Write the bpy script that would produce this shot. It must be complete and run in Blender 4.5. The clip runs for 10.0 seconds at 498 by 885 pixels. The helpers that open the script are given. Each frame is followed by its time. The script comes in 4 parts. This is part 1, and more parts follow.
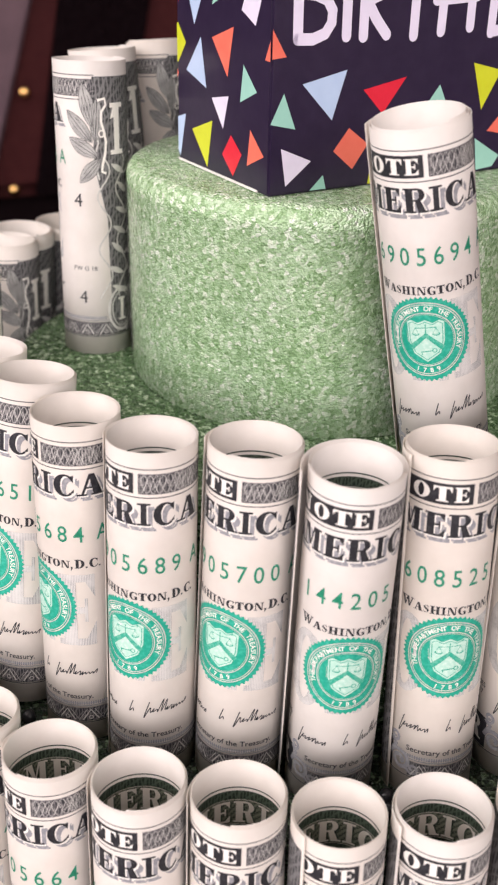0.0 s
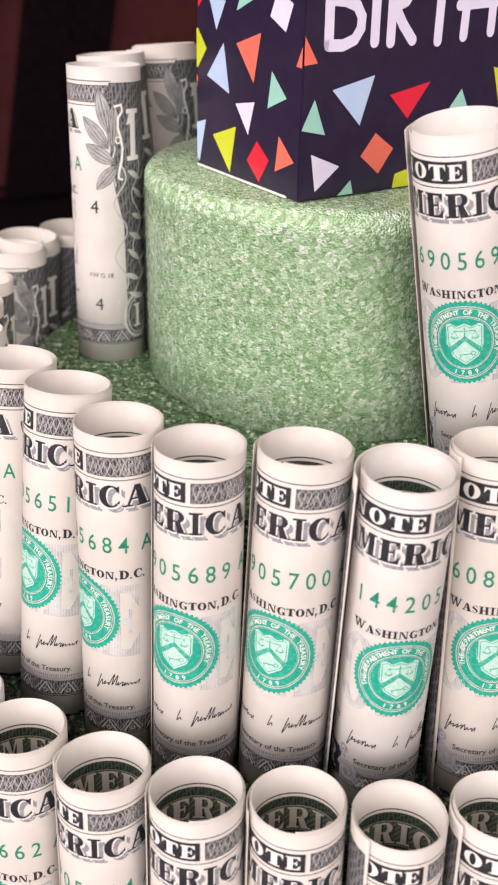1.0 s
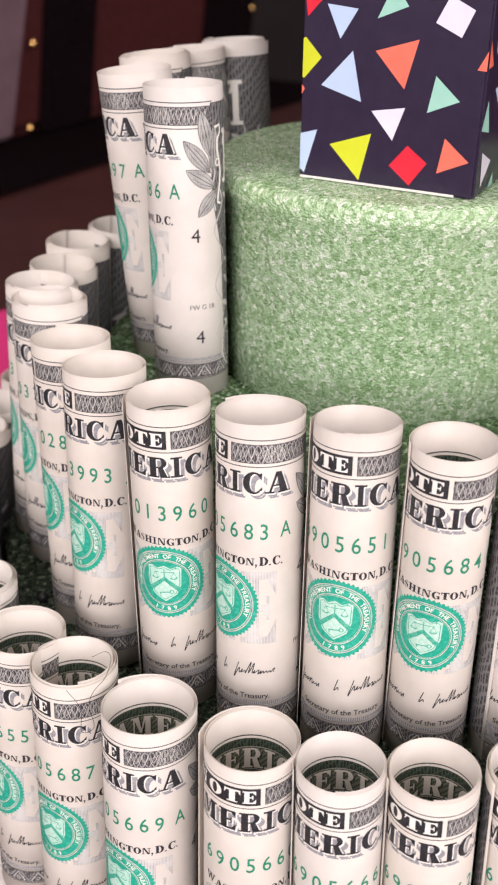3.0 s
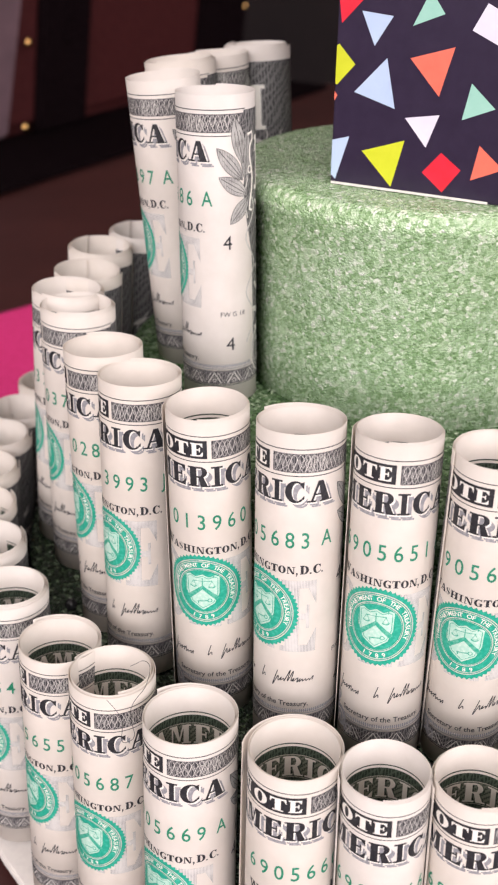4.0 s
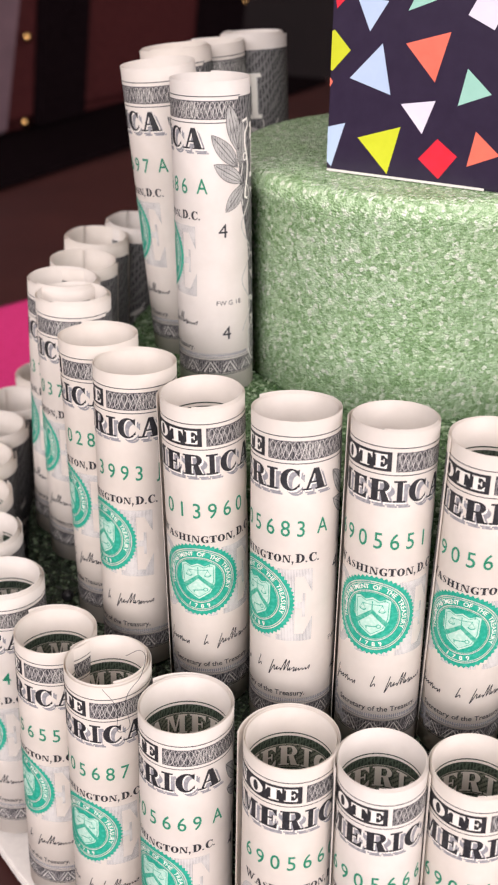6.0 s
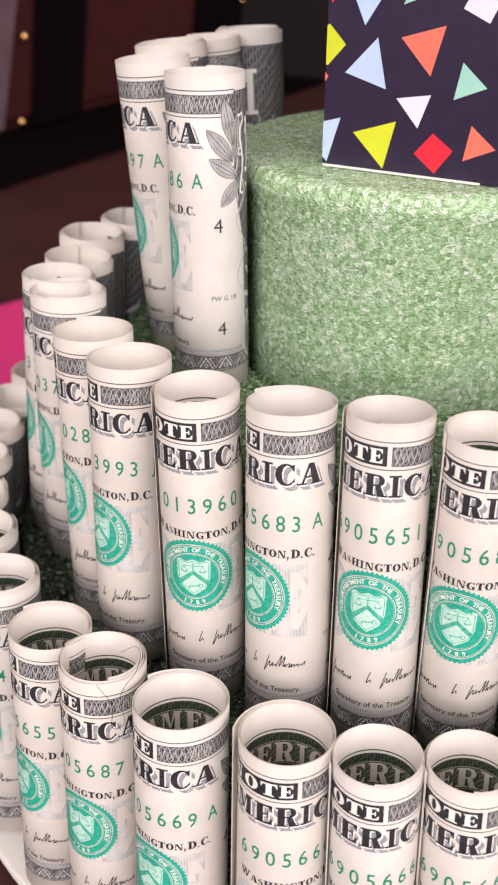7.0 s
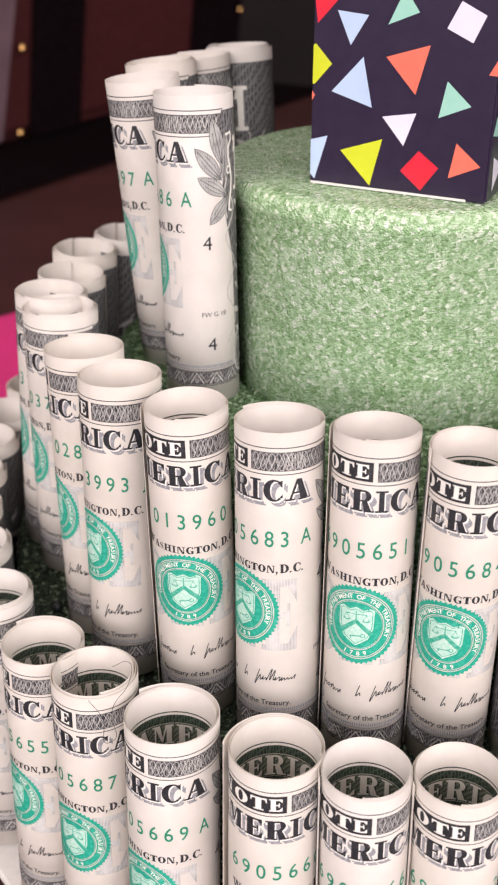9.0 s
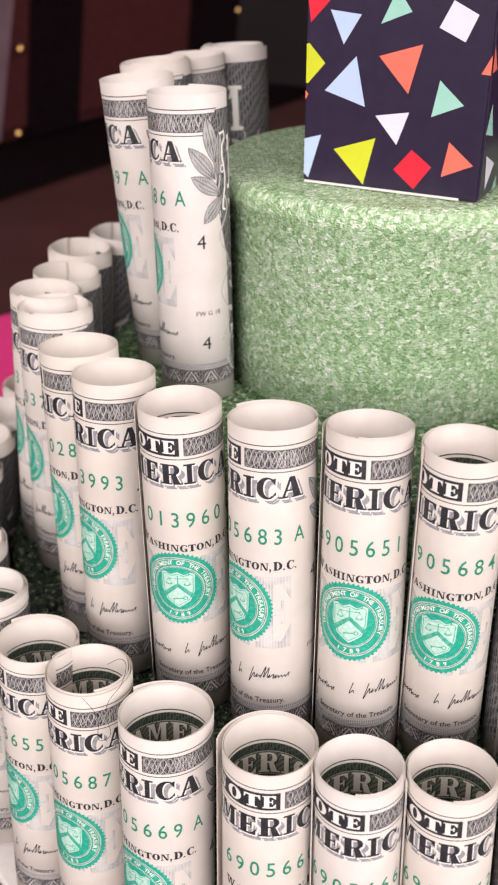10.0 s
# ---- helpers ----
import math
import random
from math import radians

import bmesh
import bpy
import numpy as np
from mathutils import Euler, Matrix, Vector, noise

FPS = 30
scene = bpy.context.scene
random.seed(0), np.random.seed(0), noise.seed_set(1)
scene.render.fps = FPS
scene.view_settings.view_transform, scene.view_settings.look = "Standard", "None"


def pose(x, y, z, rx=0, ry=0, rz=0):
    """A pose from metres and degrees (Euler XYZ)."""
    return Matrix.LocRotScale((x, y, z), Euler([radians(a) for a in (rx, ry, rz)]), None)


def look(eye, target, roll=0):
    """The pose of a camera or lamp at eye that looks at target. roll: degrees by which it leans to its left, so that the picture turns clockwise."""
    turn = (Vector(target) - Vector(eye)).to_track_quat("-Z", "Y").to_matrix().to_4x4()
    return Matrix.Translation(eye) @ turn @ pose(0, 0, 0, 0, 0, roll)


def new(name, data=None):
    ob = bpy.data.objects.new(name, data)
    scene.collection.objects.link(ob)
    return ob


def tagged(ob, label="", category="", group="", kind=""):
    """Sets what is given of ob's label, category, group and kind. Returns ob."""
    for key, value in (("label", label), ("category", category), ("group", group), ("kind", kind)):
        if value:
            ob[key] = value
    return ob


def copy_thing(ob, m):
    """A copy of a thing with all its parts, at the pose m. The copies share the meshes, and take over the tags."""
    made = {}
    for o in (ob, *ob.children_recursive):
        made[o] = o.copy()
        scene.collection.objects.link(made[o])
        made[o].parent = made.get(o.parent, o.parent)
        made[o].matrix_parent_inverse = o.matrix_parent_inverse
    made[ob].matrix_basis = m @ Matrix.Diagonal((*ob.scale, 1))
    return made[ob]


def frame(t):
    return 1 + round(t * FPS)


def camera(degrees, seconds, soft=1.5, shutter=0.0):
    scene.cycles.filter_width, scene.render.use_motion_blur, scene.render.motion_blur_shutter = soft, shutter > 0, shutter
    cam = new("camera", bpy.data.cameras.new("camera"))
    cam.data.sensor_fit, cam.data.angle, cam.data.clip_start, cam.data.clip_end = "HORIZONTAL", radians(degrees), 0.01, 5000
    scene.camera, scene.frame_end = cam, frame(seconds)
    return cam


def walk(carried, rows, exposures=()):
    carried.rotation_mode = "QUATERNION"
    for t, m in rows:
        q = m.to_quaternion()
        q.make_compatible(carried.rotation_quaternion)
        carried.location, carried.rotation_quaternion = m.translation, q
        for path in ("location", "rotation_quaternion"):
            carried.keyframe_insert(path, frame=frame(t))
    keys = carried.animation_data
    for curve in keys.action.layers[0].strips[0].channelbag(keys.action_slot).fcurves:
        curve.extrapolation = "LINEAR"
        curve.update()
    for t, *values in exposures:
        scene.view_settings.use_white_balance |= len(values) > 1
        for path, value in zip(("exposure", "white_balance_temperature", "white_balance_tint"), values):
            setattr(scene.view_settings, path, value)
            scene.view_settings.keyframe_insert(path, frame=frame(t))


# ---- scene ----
# ---- camera ----
cam = camera(28.28, 10.0, soft=2.2)
# seconds, eye (m), yaw, pitch, roll (degrees)
PATH = [
    (0, 0.16621, -0.14665, 0.93860, 51.246, -27.682, 1.159),
    (0.5, 0.16058, -0.15148, 0.93749, 49.659, -27.919, 1.283),
    (1, 0.15618, -0.15788, 0.93970, 48.386, -27.731, 1.148),
    (1.5, 0.15430, -0.15698, 0.94141, 48.173, -27.666, 1.170),
    (1.7, 0.13782, -0.16673, 0.94033, 44.005, -27.420, 1.060),
    (1.9, 0.12821, -0.17393, 0.94264, 40.883, -27.678, 1.150),
    (2, 0.12655, -0.17416, 0.94126, 40.497, -27.618, 1.052),
    (2.1, 0.12506, -0.17559, 0.94135, 40.000, -27.615, 1.023),
    (2.2, 0.11538, -0.18487, 0.94194, 36.771, -27.594, 0.834),
    (3.3, 0.03792, -0.22549, 0.94756, 18.279, -29.404, 0.597),
    (3.5, 0.03805, -0.22578, 0.94809, 18.375, -29.420, 0.555),
    (4, 0.03526, -0.22658, 0.94809, 18.473, -29.481, 0.573),
    (4.5, 0.03619, -0.22689, 0.94737, 18.714, -29.358, 0.316),
    (5, 0.03653, -0.22639, 0.94658, 18.792, -29.462, 0.201),
    (5.5, 0.03625, -0.22630, 0.94658, 18.700, -29.653, 0.279),
    (7, 0.03702, -0.22579, 0.94493, 18.515, -29.615, 0.356),
    (7.5, 0.03701, -0.22623, 0.94605, 18.656, -29.558, 0.105),
    (8, 0.03779, -0.22580, 0.94852, 18.576, -29.366, 0.102),
    (8.5, 0.03931, -0.22474, 0.94636, 18.645, -29.219, -0.016),
    (9, 0.03965, -0.22570, 0.94745, 18.676, -29.261, -0.098),
    (9.5, 0.04036, -0.22518, 0.94754, 18.680, -29.276, -0.145),
    (10, 0.04095, -0.22601, 0.94729, 18.649, -29.222, -0.162),
]


def eye_pose(x, y, z, yaw, pitch, roll):
    ya, pi_ = radians(yaw), radians(pitch)
    ahead = Vector((-math.sin(ya) * math.cos(pi_), math.cos(ya) * math.cos(pi_), math.sin(pi_)))
    eye = Vector((x, y, z))
    return look(eye, eye + ahead, roll)


walk(cam, [(t, eye_pose(*p)) for t, *p in PATH])
# a close lens with little depth of focus
cam.data.dof.use_dof = True
cam.data.dof.focus_distance = 0.185
cam.data.dof.aperture_fstop = 42.0

# ---- light ----
scene.view_settings.exposure = -0.34
world = bpy.data.worlds.new("room_air")
scene.world = world
world.use_nodes = True
world.node_tree.nodes["Background"].inputs[0].default_value = (1.0, 0.93, 0.9, 1)
world.node_tree.nodes["Background"].inputs[1].default_value = 0.30


def area_lamp(name, eye, target, sx, sy, watts, colour):
    la = bpy.data.lights.new(name, "AREA")
    la.shape, la.size, la.size_y, la.energy, la.color = "RECTANGLE", sx, sy, watts, colour
    ob = new(name, la)
    ob.matrix_world = look(eye, target)
    return ob


# daylight through the wide window behind the camera, plus added east and overhead fill
area_lamp("window_daylight", (0.1, -2.5, 2.02), (0, 0, 0.82), 4.4, 1.25, 128, (1.0, 0.925, 0.945))
area_lamp("side_window_daylight", (2.5, -0.9, 2.0), (0, 0, 0.82), 2.6, 1.3, 76, (1.0, 0.925, 0.945))
# fill light above the table, added to brighten the gaps between the rolls
area_lamp("ceiling_lamp_light", (-0.35, -1.1, 2.58), (0, 0, 0.85), 3.2, 2.0, 34, (1.0, 0.91, 0.895))

MM = 0.001
Z0 = 0.865          # height of the middle ring's upper rims
TABLE = Z0 - 0.118  # table top
AXIS = (3.5, 5.1)  # the tiers' common axis, mm


# ---- materials ----
def material(name):
    m = bpy.data.materials.new(name)
    m.use_nodes = True
    nt = m.node_tree
    return m, nt, nt.nodes["Principled BSDF"]


def ramp(nt, stops, fac):
    n = nt.nodes.new("ShaderNodeValToRGB")
    while len(n.color_ramp.elements) < len(stops):
        n.color_ramp.elements.new(0.5)
    for e, (p, c) in zip(n.color_ramp.elements, stops):
        e.position, e.color = p, (*c, 1)
    nt.links.new(fac, n.inputs[0])
    return n.outputs[0]


def noise_tex(nt, scale, detail=3.0, coords="Object", rough=0.6):
    tc = nt.nodes.new("ShaderNodeTexCoord")
    n = nt.nodes.new("ShaderNodeTexNoise")
    n.inputs["Scale"].default_value, n.inputs["Detail"].default_value, n.inputs["Roughness"].default_value = scale, detail, rough
    nt.links.new(tc.outputs[coords], n.inputs["Vector"])
    return n.outputs["Fac"]


def bump(nt, bsdf, height, strength, distance):
    b = nt.nodes.new("ShaderNodeBump")
    b.inputs["Strength"].default_value, b.inputs["Distance"].default_value = strength, distance
    nt.links.new(height, b.inputs["Height"])
    nt.links.new(b.outputs[0], bsdf.inputs["Normal"])
    return b


def mix_rgb(nt, fac, a, b, mode="MIX"):
    n = nt.nodes.new("ShaderNodeMix")
    n.data_type, n.blend_type = "RGBA", mode
    for sock, v in ((n.inputs[0], fac), (n.inputs[6], a), (n.inputs[7], b)):
        if isinstance(v, bpy.types.NodeSocket):
            nt.links.new(v, sock)
        elif isinstance(v, tuple):
            sock.default_value = (*v, 1)
        else:
            sock.default_value = v
    return n.outputs[2]


def paper_material():
    m, nt, b = material("banknote_paper")
    c = ramp(nt, [(0.3, (0.735, 0.71, 0.68)), (0.7, (0.80, 0.775, 0.75))], noise_tex(nt, 260, 5))
    info = nt.nodes.new("ShaderNodeObjectInfo")
    t = ramp(nt, [(0.0, (0.98, 0.945, 0.895)), (1.0, (1.0, 0.99, 0.98))], info.outputs["Random"])
    c = mix_rgb(nt, 1.0, c, t, "MULTIPLY")
    nt.links.new(c, b.inputs["Base Color"])
    b.inputs["Roughness"].default_value = 0.62
    bump(nt, b, noise_tex(nt, 900, 4), 0.25, 0.0001)
    tr = nt.nodes.new("ShaderNodeBsdfTranslucent")
    tr.inputs[0].default_value = (0.92, 0.78, 0.62, 1)
    mx = nt.nodes.new("ShaderNodeMixShader")
    mx.inputs[0].default_value = 0.26
    nt.links.new(b.outputs[0], mx.inputs[1])
    nt.links.new(tr.outputs[0], mx.inputs[2])
    nt.links.new(mx.outputs[0], nt.nodes["Material Output"].inputs[0])
    return m


def ink_material(name, colour, worn, rough=0.55, scale=1500):
    """Printing ink with a fine grain of bare paper."""
    m, nt, b = material(name)
    c = ramp(nt, [(0.45, colour), (0.75, worn)], noise_tex(nt, scale, 4))
    nt.links.new(c, b.inputs["Base Color"])
    b.inputs["Roughness"].default_value = rough
    return m


def engraved_material(name, dark, light, pitch, twist, share):
    """Fine engraved lines, crossing waves in the sheet's own millimetres."""
    m, nt, b = material(name)
    uv = nt.nodes.new("ShaderNodeUVMap")
    outs = []
    for axis, sc in (("X", pitch), ("Y", pitch * 0.8), ("DIAGONAL", pitch * 0.6)):
        w = nt.nodes.new("ShaderNodeTexWave")
        w.bands_direction = axis
        w.inputs["Scale"].default_value, w.inputs["Distortion"].default_value = sc, twist
        w.inputs["Detail"].default_value, w.inputs["Detail Scale"].default_value = 1.0, 0.7
        nt.links.new(uv.outputs[0], w.inputs["Vector"])
        outs.append(w.outputs["Fac"])
    a = nt.nodes.new("ShaderNodeMath")
    a.operation = "MULTIPLY"
    nt.links.new(outs[0], a.inputs[0])
    nt.links.new(outs[1], a.inputs[1])
    a2 = nt.nodes.new("ShaderNodeMath")
    a2.operation = "MAXIMUM"
    nt.links.new(a.outputs[0], a2.inputs[0])
    sc3 = nt.nodes.new("ShaderNodeMath")
    sc3.operation, sc3.inputs[1].default_value = "MULTIPLY", 0.7
    nt.links.new(outs[2], sc3.inputs[0])
    nt.links.new(sc3.outputs[0], a2.inputs[1])
    nt.links.new(ramp(nt, [(share, dark), (min(share + 0.3, 1), light)], a2.outputs[0]), b.inputs["Base Color"])
    b.inputs["Roughness"].default_value = 0.6
    return m


def lathe_material(name, dark, light, cell, line, hatch):
    """Engraved lathe work: wavering pale strokes crossing on dark ink, in the sheet's own millimetres."""
    m, nt, b = material(name)
    uv = nt.nodes.new("ShaderNodeUVMap")
    layers = []
    for axis, scale, bend, level, cut in (("X", cell, 5.0, 1.0, 1 - line), ("DIAGONAL", cell * 0.7, 7.0, 0.85, 1 - line * 0.8), ("Y", cell * 0.8, 4.0, hatch, 0.72)):
        w = nt.nodes.new("ShaderNodeTexWave")
        w.bands_direction = axis
        w.inputs["Scale"].default_value, w.inputs["Distortion"].default_value = scale, bend
        w.inputs["Detail"].default_value, w.inputs["Detail Scale"].default_value = 1.5, 0.8
        nt.links.new(uv.outputs[0], w.inputs["Vector"])
        layers.append(ramp(nt, [(cut - 0.16, (0, 0, 0)), (cut, (level,) * 3)], w.outputs["Fac"]))
    both = mix_rgb(nt, 1.0, mix_rgb(nt, 1.0, layers[0], layers[1], "LIGHTEN"), layers[2], "LIGHTEN")
    nt.links.new(mix_rgb(nt, both, dark, light), b.inputs["Base Color"])
    b.inputs["Roughness"].default_value = 0.6
    return m


def hatched_material(name, dark, light, pitch):
    """Upright hair lines."""
    m, nt, b = material(name)
    uv = nt.nodes.new("ShaderNodeUVMap")
    w = nt.nodes.new("ShaderNodeTexWave")
    w.inputs["Scale"].default_value, w.inputs["Distortion"].default_value = pitch, 0.4
    nt.links.new(uv.outputs[0], w.inputs["Vector"])
    nz = nt.nodes.new("ShaderNodeTexNoise")
    nz.inputs["Scale"].default_value = 0.35
    nt.links.new(uv.outputs[0], nz.inputs["Vector"])
    c = ramp(nt, [(0.2, dark), (0.8, light)], w.outputs["Fac"])
    f = ramp(nt, [(0.35, (0, 0, 0)), (0.65, (0.75,) * 3)], nz.outputs["Fac"])
    nt.links.new(mix_rgb(nt, f, c, light), b.inputs["Base Color"])
    b.inputs["Roughness"].default_value = 0.62
    return m


PAPER = paper_material()
BLACK = ink_material("black_ink", (0.012, 0.012, 0.016), (0.045, 0.045, 0.05))
GREY = ink_material("grey_shadow_ink", (0.25, 0.25, 0.27), (0.42, 0.41, 0.41))
PALE = ink_material("pale_grey_ink", (0.56, 0.54, 0.51), (0.72, 0.70, 0.65))
GHOST = hatched_material("ghost_word_ink", (0.24, 0.235, 0.24), (0.62, 0.60, 0.575), 1.1)
GREEN = ink_material("green_ink", (0.008, 0.20, 0.11), (0.04, 0.32, 0.20))
SEAL = ink_material("seal_green_ink", (0.006, 0.31, 0.21), (0.06, 0.45, 0.33))
WHITE_PRINT = ink_material("unprinted_paper", (0.80, 0.77, 0.71), (0.84, 0.81, 0.76))
BAND = lathe_material("engraved_band", (0.020, 0.020, 0.026), (0.20, 0.19, 0.19), 0.6, 0.12, 0.08)
# printed border, its pale lines dulled further for shade on the rear rolls
DARK_BAND = lathe_material("shade_darkened_engraving", (0.030, 0.030, 0.033), (0.19, 0.185, 0.185), 0.36, 0.22, 0.3)
LEAF = hatched_material("engraved_leaf", (0.11, 0.11, 0.11), (0.46, 0.45, 0.43), 0.9)
SHIELD = ink_material("pale_seal_ink", (0.40, 0.64, 0.54), (0.66, 0.76, 0.68))
SEAL_LINE = ink_material("seal_line_ink", (0.02, 0.34, 0.23), (0.20, 0.50, 0.38))
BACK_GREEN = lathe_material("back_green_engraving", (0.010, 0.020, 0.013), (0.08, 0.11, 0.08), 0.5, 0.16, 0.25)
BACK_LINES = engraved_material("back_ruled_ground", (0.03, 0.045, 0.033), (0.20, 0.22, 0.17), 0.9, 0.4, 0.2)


def foam_material(name, tones, gloss=0.7, depth=0.8):
    """Glassy round granules: each its own tone, domed; the palest tone paints in small bright glints."""
    m, nt, b = material(name)
    tc = nt.nodes.new("ShaderNodeTexCoord")
    v = nt.nodes.new("ShaderNodeTexVoronoi")
    v.inputs["Scale"].default_value = 1250
    nt.links.new(tc.outputs["Object"], v.inputs["Vector"])
    sep = nt.nodes.new("ShaderNodeSeparateColor")
    nt.links.new(v.outputs["Color"], sep.inputs[0])
    c = ramp(nt, list(zip((0.1, 0.45, 0.8, 0.97), tones)), sep.outputs[0])
    fine = ramp(nt, [(0.35, (0.78, 0.84, 0.74)), (0.65, (1, 1, 1))], noise_tex(nt, 1500, 3))
    big = ramp(nt, [(0.3, (0.86, 0.92, 0.80)), (0.7, (1, 1, 1))], noise_tex(nt, 60, 4))
    c = mix_rgb(nt, 1.0, c, fine, "MULTIPLY")
    nt.links.new(mix_rgb(nt, 1.0, c, big, "MULTIPLY"), b.inputs["Base Color"])
    nt.links.new(ramp(nt, [(0.2, (0.12,) * 3), (0.9, (0.45,) * 3)], sep.outputs[1]), b.inputs["Roughness"])
    v2 = nt.nodes.new("ShaderNodeTexVoronoi")
    v2.inputs["Scale"].default_value = 2100
    nt.links.new(tc.outputs["Object"], v2.inputs["Vector"])
    bump(nt, b, v2.outputs["Distance"], depth, 0.0006).invert = True
    b.inputs["Specular IOR Level"].default_value = gloss
    return m


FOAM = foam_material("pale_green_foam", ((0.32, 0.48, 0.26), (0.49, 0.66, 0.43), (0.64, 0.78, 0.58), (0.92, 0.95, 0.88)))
# the same foam with the shade among the rolls put into its colour
FOAM_SHADED = foam_material("shaded_green_foam", ((0.05, 0.11, 0.04), (0.11, 0.20, 0.09), (0.20, 0.31, 0.17), (0.62, 0.72, 0.56)))
# darkest copy: deep shade round the lower tier painted into the foam tones
FOAM_DEEP_SHADE = foam_material("deep_shade_green_foam", ((0.008, 0.018, 0.008), (0.018, 0.036, 0.018), (0.04, 0.07, 0.038), (0.30, 0.38, 0.28)))


def film_material():
    """Thin clear wrapping film: see-through, with a weak sharp shine."""
    m, nt, b = material("clear_wrapping_film")
    clear = nt.nodes.new("ShaderNodeBsdfTransparent")
    shine = nt.nodes.new("ShaderNodeBsdfGlossy")
    shine.inputs["Roughness"].default_value = 0.12
    fr = nt.nodes.new("ShaderNodeFresnel")
    fr.inputs["IOR"].default_value = 1.32
    bp = nt.nodes.new("ShaderNodeBump")
    bp.inputs["Strength"].default_value, bp.inputs["Distance"].default_value = 0.15, 0.002
    nt.links.new(noise_tex(nt, 90, 2), bp.inputs["Height"])
    nt.links.new(bp.outputs[0], shine.inputs["Normal"])
    mx = nt.nodes.new("ShaderNodeMixShader")
    nt.links.new(fr.outputs[0], mx.inputs[0])
    nt.links.new(clear.outputs[0], mx.inputs[1])
    nt.links.new(shine.outputs[0], mx.inputs[2])
    nt.links.new(mx.outputs[0], nt.nodes["Material Output"].inputs[0])
    return m


FILM = film_material()


def plain(name, a, bcol, rough, scale, metal=0.0, bump_s=0.0, coat=0.0, spec=0.5):
    m, nt, b = material(name)
    nz = noise_tex(nt, scale, 5)
    nt.links.new(ramp(nt, [(0.3, a), (0.7, bcol)], nz), b.inputs["Base Color"])
    b.inputs["Roughness"].default_value, b.inputs["Metallic"].default_value = rough, metal
    b.inputs["Coat Weight"].default_value, b.inputs["Coat Roughness"].default_value = coat, 0.12
    b.inputs["Specular IOR Level"].default_value = spec
    if bump_s:
        bump(nt, b, nz, bump_s, 0.0005)
    return m


BOX_CARD = plain("dark_printed_card", (0.018, 0.010, 0.032), (0.026, 0.016, 0.042), 0.34, 300, bump_s=0.05, coat=0.2, spec=0.4)
CARD_EDGE = plain("bare_white_card", (0.66, 0.63, 0.60), (0.74, 0.71, 0.67), 0.7, 400)
CONFETTI = {
    "coral": plain("coral_print", (0.78, 0.15, 0.10), (0.82, 0.18, 0.12), 0.35, 300, coat=0.3),
    "red": plain("red_print", (0.66, 0.015, 0.035), (0.72, 0.02, 0.05), 0.35, 300, coat=0.3),
    "yellow": plain("lime_print", (0.56, 0.60, 0.02), (0.62, 0.66, 0.03), 0.35, 300, coat=0.3),
    "mint": plain("mint_print", (0.30, 0.58, 0.48), (0.34, 0.62, 0.52), 0.35, 300, coat=0.3),
    "lblue": plain("light_blue_print", (0.44, 0.56, 0.76), (0.48, 0.60, 0.80), 0.35, 300, coat=0.3),
    "white": plain("lilac_white_print", (0.72, 0.66, 0.80), (0.78, 0.72, 0.86), 0.35, 300, coat=0.3),
}
WOOD = plain("dark_table_wood", (0.032, 0.007, 0.006), (0.052, 0.013, 0.011), 0.55, 14, bump_s=0.1)
CLOTH = plain("magenta_cloth", (0.62, 0.02, 0.16), (0.72, 0.035, 0.22), 0.85, 500, bump_s=0.3)
LEATHER = plain("brown_leather", (0.036, 0.007, 0.008), (0.052, 0.012, 0.012), 0.7, 120, bump_s=0.3, spec=0.12)
# strap leather; also colours the painted shadow sheet before the trunk
STRAP_AND_SHADOW = plain("black_strap_and_shadow", (0.003, 0.0015, 0.002), (0.007, 0.004, 0.005), 0.85, 200, bump_s=0.4, spec=0.02)
MAUVE = plain("mauve_lining", (0.085, 0.05, 0.062), (0.12, 0.07, 0.085), 0.7, 60)
BRASS = plain("brass", (0.75, 0.42, 0.14), (0.85, 0.52, 0.2), 0.25, 200, metal=1.0)
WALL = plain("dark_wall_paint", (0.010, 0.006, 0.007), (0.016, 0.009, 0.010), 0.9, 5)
BOUNCE_CREAM = plain("bounce_wall_cream", (0.74, 0.68, 0.64), (0.78, 0.72, 0.68), 0.9, 4)
BEAD = plain("black_glass_bead", (0.02, 0.02, 0.022), (0.03, 0.03, 0.033), 0.08, 100)


# ---- mesh helpers ----
def link_mesh(name, bm, mat, smooth=False):
    me = bpy.data.meshes.new(name)
    bm.normal_update()
    bm.to_mesh(me)
    bm.free()
    for mm in mat if isinstance(mat, (list, tuple)) else (mat,):
        me.materials.append(mm)
    if smooth:
        me.polygons.foreach_set("use_smooth", [True] * len(me.polygons))
    return me


def part(name, bm, mat, parent, label="", smooth=False):
    ob = new(name, link_mesh(name, bm, mat, smooth))
    ob.parent = parent
    if label:
        ob["label"] = label
    return ob


def empty_thing(name, m, label, category, group="", kind=""):
    ob = new(name)
    ob.empty_display_size = 0.01
    ob.matrix_world = m
    return tagged(ob, label, category, group, kind)


def box_into(bm, x0, y0, z0, x1, y1, z1, bevel=0.0):
    r = bmesh.ops.create_cube(bm, size=1.0)
    for v in r["verts"]:
        v.co = Vector((x0 + (v.co.x + 0.5) * (x1 - x0), y0 + (v.co.y + 0.5) * (y1 - y0), z0 + (v.co.z + 0.5) * (z1 - z0)))
    if bevel:
        es = {e for v in r["verts"] for e in v.link_edges}
        bmesh.ops.bevel(bm, geom=list(es), offset=bevel, segments=2, affect="EDGES")


# ---- the rolled banknote ----
H = 66.3
